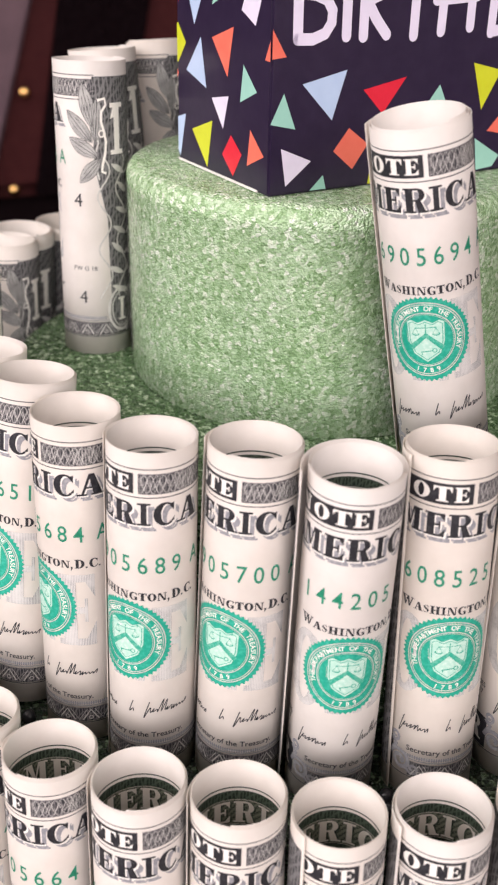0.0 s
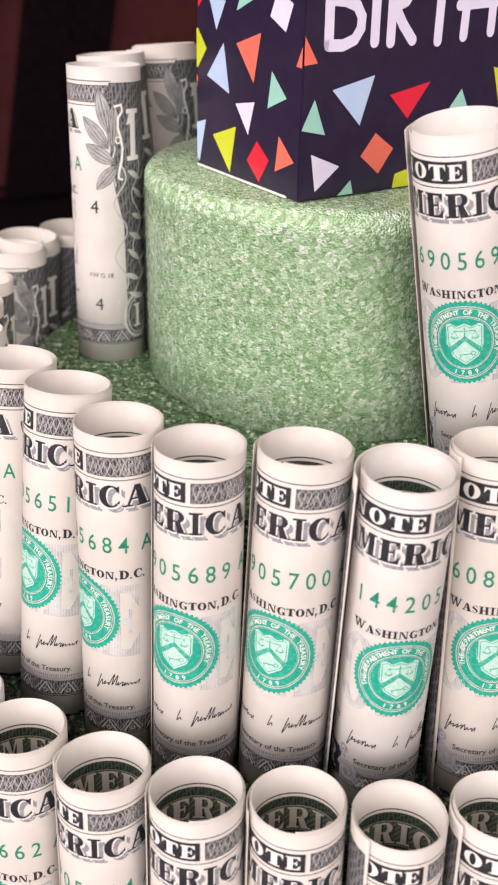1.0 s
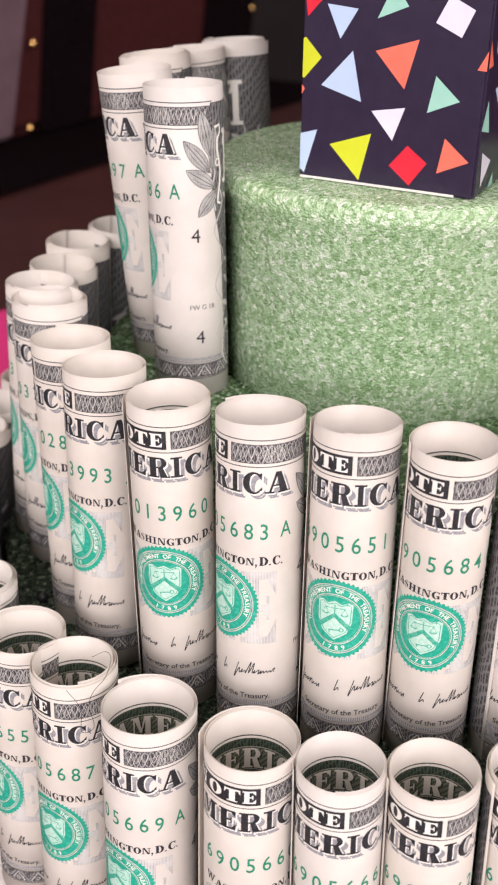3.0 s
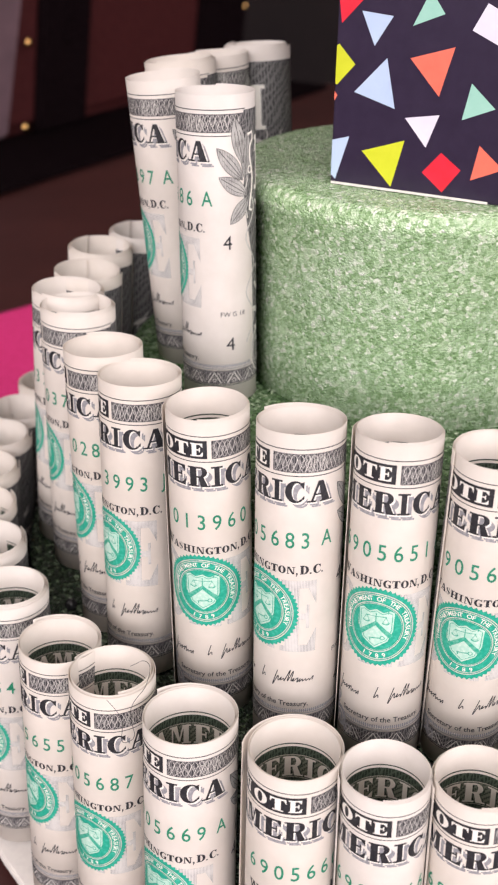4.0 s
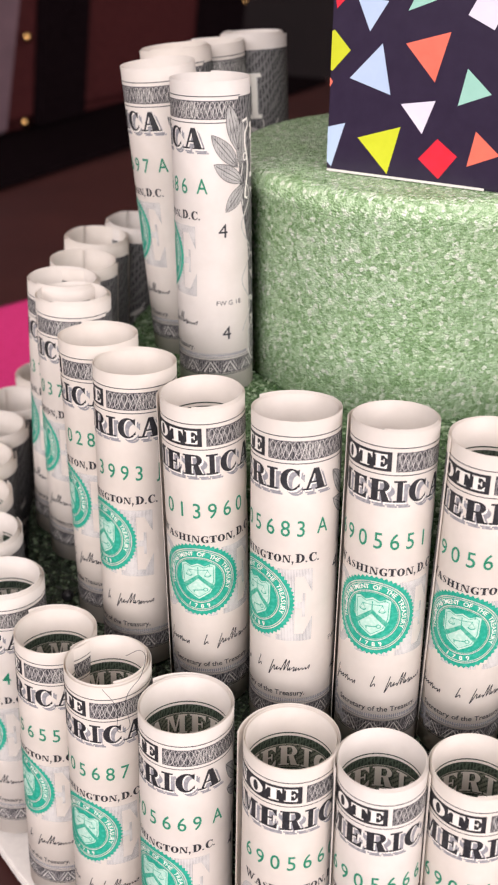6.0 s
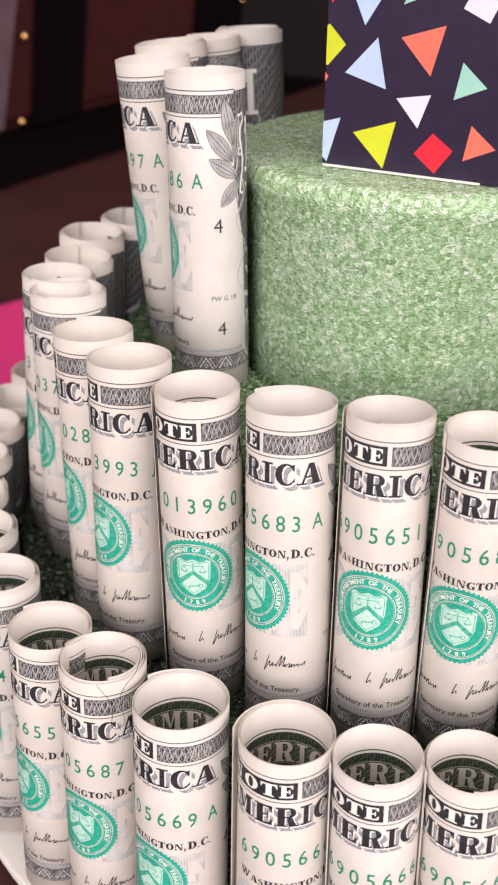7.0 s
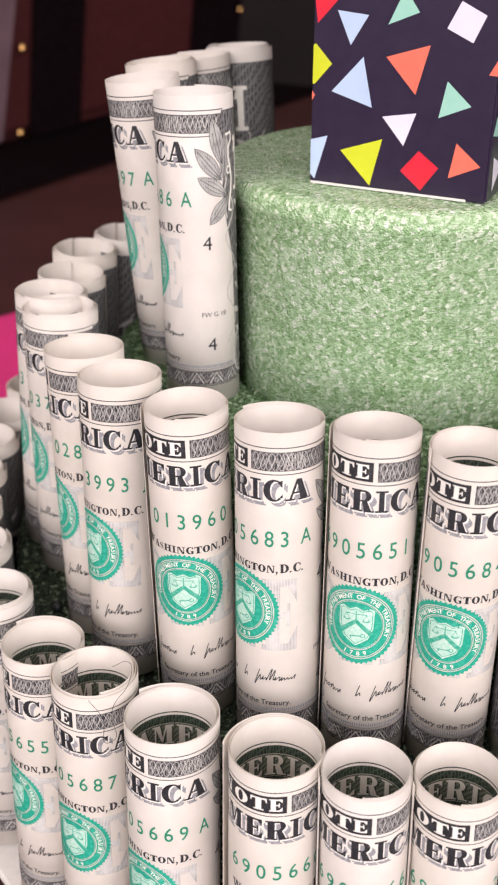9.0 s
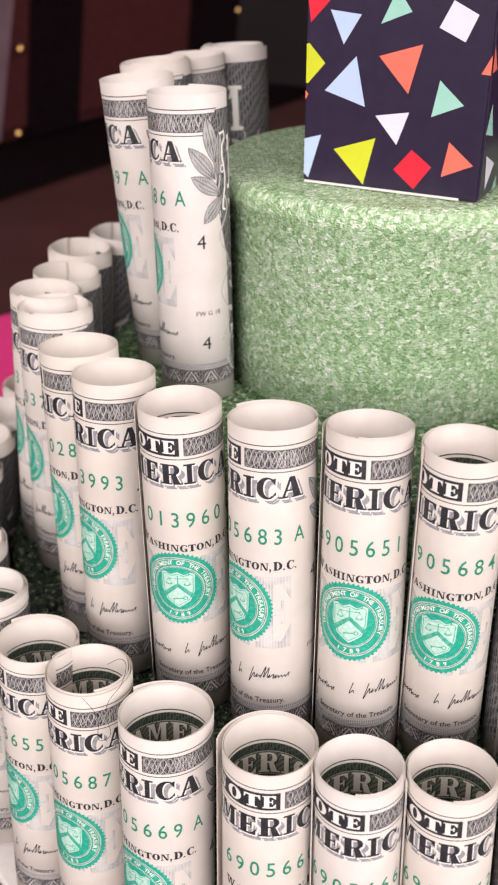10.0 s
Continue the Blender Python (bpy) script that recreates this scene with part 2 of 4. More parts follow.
U_END, U_START = 41.0, -100.0   # the sheet's outer and inner ends, mm from the seal's middle
# the tube being rolled: radius, gap between turns, how far the loose end springs, turns sliding past each other, widening at the foot
SHEET = {"r": 8.1, "gap": 0.16, "spring": 0.0, "slide": 0.0, "oval": 0.0, "flare": 0.0}


def roll_radius(u):
    r0 = SHEET["r"]
    r = r0 - SHEET["gap"] * (U_END - u) / (2 * math.pi * r0)
    r += SHEET["spring"] * max(0.0, (u - 27) / 14) ** 2
    return r * (1 + SHEET["oval"] * math.cos(2 * u / r0 + 0.6))


def wrap(u, v, lift):
    r, a = roll_radius(u) * (1 + SHEET["flare"] * v / H) + lift, u / SHEET["r"]
    v += SHEET["slide"] * (U_END - u) / 50
    return Vector((r * math.cos(a), r * math.sin(a), H - v)) * MM


def wrap_inside(u, v, lift):
    a = math.pi - u / (SHEET["r"] - 0.5)
    # the innermost turn at that angle
    us = a * SHEET["r"]
    while us - 2 * math.pi * SHEET["r"] > U_START:
        us -= 2 * math.pi * SHEET["r"]
    r = roll_radius(us) * (1 + SHEET["flare"] * v / H) - 0.13 - lift
    v += SHEET["slide"] * (U_END - us) / 50
    return Vector((r * math.cos(a), r * math.sin(a), H - v)) * MM


def cut_and_wrap(bm, lift, how=wrap, step=0.9):
    """Cuts a flat print into narrow strips and bends it on the sheet."""
    lo, hi = min(v.co.x for v in bm.verts), max(v.co.x for v in bm.verts)
    u = math.ceil(lo / step) * step
    while u < hi:
        bmesh.ops.bisect_plane(bm, geom=bm.verts[:] + bm.edges[:] + bm.faces[:], plane_co=(u, 0, 0), plane_no=(1, 0, 0), dist=1e-5)
        u += step
    uv = bm.loops.layers.uv.verify()
    for f in bm.faces:
        for lp in f.loops:
            lp[uv].uv = (lp.vert.co.x, lp.vert.co.y)
    for v in bm.verts:
        v.co = how(v.co.x, v.co.y, lift + v.co.z)
    return bm


def poly(bm, pts, z=0.0):
    try:
        return bm.faces.new([bm.verts.new((x, y, z)) for x, y in pts])
    except ValueError:
        return None


def rect(bm, u0, v0, u1, v1, z=0.0):
    return poly(bm, [(u0, v0), (u0, v1), (u1, v1), (u1, v0)], z)


def stroke(bm, pts, w, z=0.0):
    """A ribbon of width w along flat points."""
    n = len(pts)
    side = []
    for i, (x, y) in enumerate(pts):
        ax, ay = pts[max(i - 1, 0)]
        bx, by = pts[min(i + 1, n - 1)]
        d = math.hypot(bx - ax, by - ay) or 1
        nx, ny = -(by - ay) / d * w / 2, (bx - ax) / d * w / 2
        side.append((bm.verts.new((x + nx, y + ny, z)), bm.verts.new((x - nx, y - ny, z))))
    for (a, b), (c, d) in zip(side, side[1:]):
        bm.faces.new((a, b, d, c))


def arc(cx, cy, rx, ry, a0, a1, n=16):
    return [(cx + rx * math.cos(radians(a0 + (a1 - a0) * i / n)), cy + ry * math.sin(radians(a0 + (a1 - a0) * i / n))) for i in range(n + 1)]


def text_into(bm, text, u, v, size, align="CENTER", bold=0.0, space=1.0, squeeze=1.0, z=0.0, angle=0.0):
    """Letters of the built-in font, baseline middle at (u, v), v running downwards."""
    cu = bpy.data.curves.new("letters", "FONT")
    cu.body, cu.size, cu.align_x, cu.offset, cu.space_character = text, size, align, bold, space
    cu.resolution_u = 3
    ob = bpy.data.objects.new("letters", cu)
    me = bpy.data.meshes.new_from_object(ob)
    tmp = bmesh.new()
    tmp.from_mesh(me)
    c, s = math.cos(angle), math.sin(angle)
    for w in tmp.verts:
        x, y = w.co.x * squeeze, -w.co.y
        w.co = (u + x * c - y * s, v + x * s + y * c, z)
    me2 = bpy.data.meshes.new("letters")
    tmp.to_mesh(me2)
    tmp.free()
    bm.from_mesh(me2)
    bpy.data.objects.remove(ob)
    for d in (me, me2):
        bpy.data.meshes.remove(d)
    bpy.data.curves.remove(cu)


def glyph(bm, ch, u, v, w, h, z=0.0):
    """A heavy roman capital with slab serifs: left edge u, top v, width w, height h."""
    X, Y = (lambda x: u + x * w), (lambda y: v + y * h)
    k = [0]

    def q(*pts):
        k[0] += 1
        poly(bm, [(X(x), Y(y)) for x, y in pts], z + 0.0006 * k[0])

    def r(x0, y0, x1, y1):
        q((x0, y0), (x0, y1), (x1, y1), (x1, y0))

    if ch == "I":
        r(0.28, 0, 0.72, 1), r(0, 0, 0.28, 0.09), r(0.72, 0, 1, 0.09), r(0, 0.91, 0.28, 1), r(0.72, 0.91, 1, 1)
    elif ch == "E":
        r(0.12, 0, 0.48, 1), r(0, 0, 0.12, 0.08), r(0, 0.92, 0.12, 1), r(0.48, 0, 0.95, 0.10), r(0.48, 0.90, 0.95, 1)
        r(0.48, 0.45, 0.70, 0.54), r(0.68, 0.33, 0.76, 0.66)
        q((0.95, 0), (0.72, 0.10), (0.95, 0.32)), q((0.97, 0.66), (0.72, 0.90), (0.95, 1))
    elif ch == "R":
        r(0.10, 0, 0.42, 1), r(0, 0, 0.10, 0.08), r(0, 0.92, 0.52, 1.0), r(0.42, 0, 0.62, 0.09), r(0.42, 0.46, 0.60, 0.54)
        out, inn = arc(0.58, 0.27, 0.34, 0.27, -90, 90, 10), arc(0.58, 0.27, 0.10, 0.19, -90, 90, 10)
        for a, b, c, d in zip(out, out[1:], inn[1:], inn):
            q(a, d, c, b)
        q((0.50, 0.52), (0.62, 1.0), (0.96, 1.0), (0.74, 0.50)), r(0.90, 0.92, 1.05, 1.0)
    elif ch == "C":
        out, inn = arc(0.55, 0.5, 0.53, 0.52, 50, 310, 18), arc(0.62, 0.5, 0.26, 0.43, 50, 310, 18)
        for a, b, c, d in zip(out, out[1:], inn[1:], inn):
            q(a, d, c, b)
        q((0.98, 0.02), (0.74, 0.10), (0.96, 0.38)), q((0.78, 0.88), (0.98, 0.84), (0.98, 0.66))
    elif ch == "O":
        out, inn = arc(0.5, 0.5, 0.5, 0.52, 0, 360, 22), arc(0.5, 0.5, 0.18, 0.43, 0, 360, 22)
        for a, b, c, d in zip(out, out[1:], inn[1:], inn):
            q(a, d, c, b)
    elif ch == "T":
        r(0.32, 0, 0.68, 1), r(0, 0, 0.32, 0.12), r(0.68, 0, 1, 0.12), r(0.18, 0.92, 0.32, 1), r(0.68, 0.92, 0.82, 1)
        q((0, 0.12), (0, 0.40), (0.14, 0.12)), q((0.86, 0.12), (1, 0.40), (1, 0.12))
    elif ch == "A":
        q((0.44, 0), (0.14, 0.94), (0.24, 0.94), (0.50, 0.16)), q((0.44, 0), (0.62, 1), (0.98, 1), (0.66, 0))
        r(0.26, 0.60, 0.56, 0.68), r(-0.02, 0.92, 0.36, 1.0), r(0.52, 0.92, 0.62, 1.0), r(0.98, 0.92, 1.06, 1.0)
    elif ch == "M":
        r(0.10, 0, 0.18, 1), r(0.66, 0, 0.90, 1), r(0, 0.92, 0.30, 1.0), r(0.58, 0.92, 1.0, 1.0), r(0, 0, 0.12, 0.08), r(0.88, 0, 1, 0.08)
        q((0.12, 0), (0.42, 0.86), (0.52, 0.86), (0.36, 0)), q((0.50, 0.86), (0.70, 0.0), (0.62, 0.0), (0.44, 0.86))
    elif ch == "W":
        q((0.02, 0), (0.26, 1), (0.36, 1), (0.22, 0)), q((0.30, 0.9), (0.36, 1), (0.56, 0), (0.47, 0))
        q((0.42, 0), (0.62, 1), (0.72, 1), (0.62, 0)), q((0.66, 0.9), (0.72, 1), (0.97, 0), (0.88, 0))
        r(-0.04, 0, 0.02, 0.08), r(0.22, 0, 0.42, 0.08), r(0.80, 0, 0.88, 0.08), r(0.97, 0, 1.04, 0.08)
    elif ch == "H":
        r(0.10, 0.08, 0.36, 0.92), r(0.64, 0.08, 0.90, 0.92), r(0.36, 0.45, 0.64, 0.55)
        r(0, 0, 0.46, 0.08), r(0.54, 0, 1, 0.08), r(0, 0.92, 0.46, 1), r(0.54, 0.92, 1, 1)
    elif ch == "D":
        r(0.10, 0, 0.40, 1), r(0, 0, 0.10, 0.08), r(0, 0.92, 0.10, 1)
        out, inn = arc(0.40, 0.5, 0.58, 0.5, -90, 90, 12), arc(0.40, 0.5, 0.27, 0.41, -90, 90, 12)
        for a, b, c, d in zip(out, out[1:], inn[1:], inn):
            q(a, d, c, b)
    elif ch == "G":
        out, inn = arc(0.52, 0.5, 0.50, 0.52, 50, 310, 16), arc(0.58, 0.5, 0.26, 0.43, 50, 310, 16)
        for a, b, c, d in zip(out, out[1:], inn[1:], inn):
            q(a, d, c, b)
        q((0.92, 0.02), (0.72, 0.10), (0.90, 0.36)), r(0.68, 0.56, 0.94, 1.0), r(0.56, 0.56, 0.68, 0.64)
    elif ch == "S":
        spine = [(0.88, 0.28), (0.72, 0.08), (0.45, 0.05), (0.22, 0.14), (0.20, 0.32), (0.45, 0.46), (0.70, 0.58), (0.82, 0.74), (0.72, 0.91), (0.5, 0.96), (0.25, 0.92), (0.08, 0.70)]
        wide = (0.05, 0.10, 0.14, 0.22, 0.26, 0.28, 0.28, 0.26, 0.20, 0.14, 0.10, 0.05)
        for (x0, y0), (x1, y1), w0, w1 in zip(spine, spine[1:], wide, wide[1:]):
            q((x0 - w0 / 2, y0 + w0 / 4), (x0 + w0 / 2, y0 - w0 / 4), (x1 + w1 / 2, y1 - w1 / 4), (x1 - w1 / 2, y1 + w1 / 4))
    elif ch == "N":
        r(0.10, 0, 0.2, 1), r(0.78, 0, 0.88, 1), q((0.1, 0), (0.66, 1), (0.88, 1), (0.36, 0)), r(0, 0.92, 0.32, 1), r(0.64, 0, 1, 0.08)


TITLE = (("A", -15.4, 4.1), ("M", -11.0, 4.6), ("E", -5.9, 3.5), ("R", -2.0, 3.9), ("I", 2.3, 2.2), ("C", 4.9, 3.7), ("A", 9.1, 4.6))
SEAL_V = 35.7      # the seal's middle below the rim, mm
CITY = (("W", 2.5, 1), ("A", 1.6, 0), ("S", 1.05, 0), ("H", 1.65, 0), ("I", 0.85, 0), ("N", 1.65, 0), ("G", 1.5, 0), ("T", 1.4, 0), ("O", 1.5, 0), ("N", 1.65, 0), (",", 0.6, 0),
        ("D", 1.75, 1), (".", 0.5, 1), ("C", 1.6, 1), (".", 0.5, 1))


def lathe_work(bm, u0, v0, u1, v1, w, knot):
    """Fine crossing scroll lines that fill a strip of the border."""
    mid, half = (v0 + v1) / 2, (v1 - v0) / 2 - 0.2
    n = int((u1 - u0) * 4)
    k = 0
    for wave, share, ph in ((3.3, 1.0, 0.0), (3.3, 1.0, 2.1), (3.3, 1.0, 4.2), (1.6, 0.5, 0.6)):
        k += 1
        stroke(bm, [(u0 + (u1 - u0) * i / n, mid + half * share * math.sin(2 * math.pi * (u0 + (u1 - u0) * i / n) / wave + ph + 0.6 * math.sin(i * 0.11))) for i in range(n + 1)], w, 0.0004 * k)
    for c in knot:
        for i in range(-3, 4):
            stroke(bm, [(c + i * 0.42, v1 - 0.25), (c + i * 0.75, v0 + 0.25)], w * 0.9, 0.003)
            stroke(bm, [(c + i * 0.75, v1 - 0.25), (c + i * 0.42, v0 + 0.25)], w * 0.9, 0.0035)


def pen_line(bm, word, u, v, scale, w=0.17):
    """Joined slanting pen strokes: (across, up) knots smoothed into one line."""
    pts = []
    for i in range(len(word) - 1):
        p0, p1, p2, p3 = word[max(i - 1, 0)], word[i], word[i + 1], word[min(i + 2, len(word) - 1)]
        for k in range(6):
            t = k / 6
            xy = [0.5 * (2 * b + (c - a) * t + (2 * a - 5 * b + 4 * c - d) * t * t + (3 * b - a - 3 * c + d) * t ** 3) for a, b, c, d in zip(p0, p1, p2, p3)]
            pts.append((u + scale * (xy[0] + 0.35 * xy[1]), v - scale * xy[1]))
    stroke(bm, pts, w)


def paper_sheet():
    bm = bmesh.new()
    n = 170
    cols = []
    for i in range(n + 1):
        u = U_START + (U_END - U_START) * i / n
        cols.append([bm.verts.new(wrap(u, v, l)) for v, l in ((0, 0), (H * 0.33, 0), (H * 0.66, 0), (H, 0), (H, -0.11), (H * 0.5, -0.11), (0, -0.11))])
    for a, b in zip(cols, cols[1:]):
        for j in range(7):
            f = bm.faces.new((a[j], b[j], b[(j + 1) % 7], a[(j + 1) % 7]))
            f.smooth = j not in (3, 6)
    bm.faces.new(cols[0])
    bm.faces.new(cols[-1])
    bmesh.ops.recalc_face_normals(bm, faces=bm.faces[:])
    return bm


def leaf_between(bm, u0, v0, u1, v1, width, grow=0.0):
    d = math.hypot(u1 - u0, v1 - v0)
    ang = math.degrees(math.atan2(v1 - v0, u1 - u0))
    leaf(bm, u0 - grow * (u1 - u0) / d, v0 - grow * (v1 - v0) / d, d + 2 * grow, width + 1.3 * grow, ang)


def leaf(bm, u, v, length, width, angle, z=0.0):
    c, s = math.cos(radians(angle)), math.sin(radians(angle))
    pts = []
    for k in range(13):
        t = k / 12
        pts.append((t * length, width / 2 * math.sin(math.pi * t) ** 0.8))
    pts += [(x, -y) for x, y in pts[-2:0:-1]]
    poly(bm, [(u + x * c - y * s, v + x * s + y * c) for x, y in pts], z)


# base u, v, tip u, v, width
LEAVES = ((21.4, 13.8, 19.3, 4.4, 3.0), (21.9, 17.0, 22.6, 7.2, 2.6), (21.2, 16.8, 15.6, 10.2, 3.0), (22.4, 20.0, 16.0, 16.0, 3.0), (22.9, 20.4, 18.3, 25.6, 2.8))


def serial_mesh(digits, letter):
    bm = bmesh.new()
    for k, d in enumerate(reversed(digits)):
        if d != " ":
            text_into(bm, d, 9.0 - 2.92 * k, 22.0, 4.5, bold=0.02, squeeze=0.86)
    if letter:
        text_into(bm, letter, 13.3, 21.8, 4.4, bold=0.02, squeeze=0.8)
    return link_mesh("serial_number", cut_and_wrap(bm, 0.05), GREEN)


def banknote_roll():
    root = empty_thing("rolled_banknote", Matrix.Identity(4), "one-dollar banknote rolled into a tube, standing upright", "banknote")
    part("paper_sheet", paper_sheet(), PAPER, root)
    # top border: rules, the boxed word, the engraved panel
    bm = bmesh.new()
    for v in (2.75, 7.75):
        rect(bm, -24, v, 22, v + 0.17)
    rect(bm, -24, 3.6, 1.7, 7.2)
    part("border_rule", cut_and_wrap(bm, 0.03), BLACK, root)
    bm = bmesh.new()
    for ch, u, w in (("N", -12.8, 3.2), ("O", -8.6, 3.2), ("T", -4.8, 3.0), ("E", -1.4, 2.4)):
        glyph(bm, ch, u, 4.1, w, 2.6)
    part("border_word", cut_and_wrap(bm, 0.045), WHITE_PRINT, root)
    bm = bmesh.new()
    rect(bm, 2.5, 3.6, 22, 7.2)
    panel = part("engraved_panel", cut_and_wrap(bm, 0.03), BAND, root)
    bm = bmesh.new()
    lathe_work(bm, 2.9, 3.6, 20.5, 7.2, 0.08, (10.8,))
    tagged(part("lathe_ground", cut_and_wrap(bm, 0.045), PALE, panel), kind="stuff")
    # the country's name with its cast shade
    bm = bmesh.new()
    for ch, u, w in TITLE:
        glyph(bm, ch, u + 0.95, 9.75, w, 4.1)
        glyph(bm, ch, u + 0.60, 9.40, w, 4.1, -0.008)
    part("title_shade", cut_and_wrap(bm, 0.03), GREY, root)
    bm = bmesh.new()
    for ch, u, w in TITLE:
        glyph(bm, ch, u + 0.16, 9.02, w * 1.04, 4.16)
    part("title_outline", cut_and_wrap(bm, 0.045), WHITE_PRINT, root)
    bm = bmesh.new()
    for ch, u, w in TITLE:
        glyph(bm, ch, u, 8.8, w, 4.1)
    part("title_lettering", cut_and_wrap(bm, 0.062), BLACK, root)
    # serial number, set for each note below
    s = new("serial_number", serial_mesh("6905689", "A"))
    s.parent = root
    bm = bmesh.new()
    u = -9.3
    for ch, w, tall in CITY:
        h = 1.8 if tall else 1.5
        if ch in ".,":
            rect(bm, u, 27.0, u + 0.34, 27.3)
            if ch == ",":
                poly(bm, [(u + 0.1, 27.3), (u, 27.75), (u + 0.12, 27.75), (u + 0.34, 27.3)])
        else:
            glyph(bm, ch, u, 27.3 - h, w, h)
        u += w + 0.13
    part("city_lettering", cut_and_wrap(bm, 0.03), BLACK, root)
    # the pale word behind the seal
    bm = bmesh.new()
    for ch, u, w in (("O", -12.2, 8.6), ("N", -3.4, 7.4), ("E", 4.3, 7.2)):
        glyph(bm, ch, u + 0.3, 28.7, w, 15.2)
    part("ghost_word", cut_and_wrap(bm, 0.025), GHOST, root)
    # seal
    bm = bmesh.new()
    n = 56
    out = [(0 + (7.9 + (0.3 if i % 2 else -0.15)) * math.cos(2 * math.pi * i / (2 * n)), SEAL_V + (7.9 + (0.3 if i % 2 else -0.15)) * math.sin(2 * math.pi * i / (2 * n))) for i in range(2 * n)]
    inn = [(7.1 * math.cos(2 * math.pi * i / (2 * n)), SEAL_V + 7.1 * math.sin(2 * math.pi * i / (2 * n))) for i in range(2 * n)]
    for i in range(2 * n):
        j = (i + 1) % (2 * n)
        poly(bm, [out[i], out[j], inn[j], inn[i]])

    def ring(r0, r1):
        a, b = arc(0, SEAL_V, r0, r0, 0, 360, 48), arc(0, SEAL_V, r1, r1, 0, 360, 48)
        for p, q_, r_, s_ in zip(a, a[1:], b[1:], b):
            poly(bm, [p, q_, r_, s_])

    ring(6.9, 6.72), ring(6.55, 5.2), ring(5.0, 4.86)
    # solid field round the shield
    poly(bm, arc(0, SEAL_V, 4.78, 4.78, 0, 360, 40)[:-1])
    seal = part("treasury_seal", cut_and_wrap(bm, 0.04), SEAL, root, "green printed round seal")
    bm = bmesh.new()
    word = "THE DEPARTMENT OF THE TREASURY"
    for i, ch in enumerate(word):
        a = radians(160 + 220 * i / (len(word) - 1))
        if ch != " ":
            text_into(bm, ch, 5.5 * math.cos(a), SEAL_V + 5.5 * math.sin(a), 1.25, bold=0.02, angle=a + math.pi / 2)
    for i, ch in enumerate("1789"):
        a = radians(108 - 12 * i)
        text_into(bm, ch, 6.35 * math.cos(a), SEAL_V + 6.35 * math.sin(a), 1.25, bold=0.02, angle=a - math.pi / 2)
    part("seal_lettering", cut_and_wrap(bm, 0.06), WHITE_PRINT, seal)
    bm = bmesh.new()
    shield = [(-3.3, -3.3), (-2.5, -3.7), (-1.3, -3.2), (0, -3.8), (1.3, -3.2), (2.5, -3.7), (3.3, -3.3), (3.2, 0.4), (2.3, 2.7), (0, 4.3), (-2.3, 2.7), (-3.2, 0.4)]
    poly(bm, [(x, y + SEAL_V) for x, y in shield])
    part("seal_shield", cut_and_wrap(bm, 0.05), SHIELD, seal)
    bm = bmesh.new()

    def at(*pts):
        return [(x, y + SEAL_V) for x, y in pts]

    stroke(bm, at(*[(x * 0.9, y * 0.9) for x, y in shield + shield[:1]]), 0.14)
    # chevron with stars, the scales above it and the key below
    stroke(bm, at((-2.9, 1.7), (0, -0.9), (2.9, 1.7)), 0.95, 0.002)
    stroke(bm, at((-1.9, -2.2), (1.9, -2.4)), 0.16)
    stroke(bm, at((0, -3.0), (0, -1.3)), 0.18)
    for s_ in (-1, 1):
        stroke(bm, at((s_ * 1.8, -2.3), (s_ * 2.35, -1.2), (s_ * 1.25, -1.2), (s_ * 1.8, -2.3)), 0.10)
        stroke(bm, arc(s_ * 1.8, SEAL_V - 1.2, 0.6, 0.35, 0, 180, 8), 0.22)
    stroke(bm, at((-1.1, 2.4), (1.0, 2.1)), 0.22)
    stroke(bm, arc(1.35, SEAL_V + 2.05, 0.38, 0.38, 0, 360, 8), 0.18)
    stroke(bm, at((-0.9, 2.4), (-0.85, 2.9)), 0.18)
    part("seal_emblem", cut_and_wrap(bm, 0.062), SEAL_LINE, seal)
    # signature as plain strokes, its caption, plate marks
    bm = bmesh.new()
    rnd = random.Random(7)
    for u, v, n, tall in ((-7.6, 51.3, 9, (0,)), (0.4, 50.9, 2, (0,)), (3.4, 50.6, 13, (0, 4, 5))):
        knots = []
        for k in range(n):
            top = rnd.uniform(2.0, 2.7) if k in tall else rnd.uniform(0.5, 1.1)
            knots += [(0.62 * k + rnd.uniform(-0.1, 0.2), top), (0.62 * k + rnd.uniform(0.1, 0.4), rnd.uniform(-0.2, 0.2) - (1.5 if k == 0 and n > 3 else 0))]
        pen_line(bm, knots, u, v, 1.0)
    part("signature", cut_and_wrap(bm, 0.03), BLACK, root, "plain handwritten pen strokes")
    bm = bmesh.new()
    text_into(bm, "Secretary of the Treasury.", 2.2, 56.2, 1.55, bold=0.02)
    part("caption_lettering", cut_and_wrap(bm, 0.03), BLACK, root)
    bm = bmesh.new()
    text_into(bm, "SERIES", -12.6, 49.0, 1.5, bold=0.01)
    text_into(bm, "2017", -12.6, 50.7, 1.5, bold=0.01)
    text_into(bm, "A", -12.6, 52.4, 1.4, bold=0.01)
    part("series_lettering", cut_and_wrap(bm, 0.03), BLACK, root)
    bm = bmesh.new()
    text_into(bm, "4", 17.6, 31.0, 4.2)
    part("plate_number", cut_and_wrap(bm, 0.03), BLACK, root)
    bm = bmesh.new()
    text_into(bm, "4", 18.0, 53.6, 4.2)
    part("plate_number", cut_and_wrap(bm, 0.03), BLACK, root)
    bm = bmesh.new()
    text_into(bm, "FW G 18", 18.6, 45.8, 1.5)
    part("plate_mark", cut_and_wrap(bm, 0.03), BLACK, root)
    # bottom border
    bm = bmesh.new()
    for i in range(70):
        u = -6.0 + i * 0.42
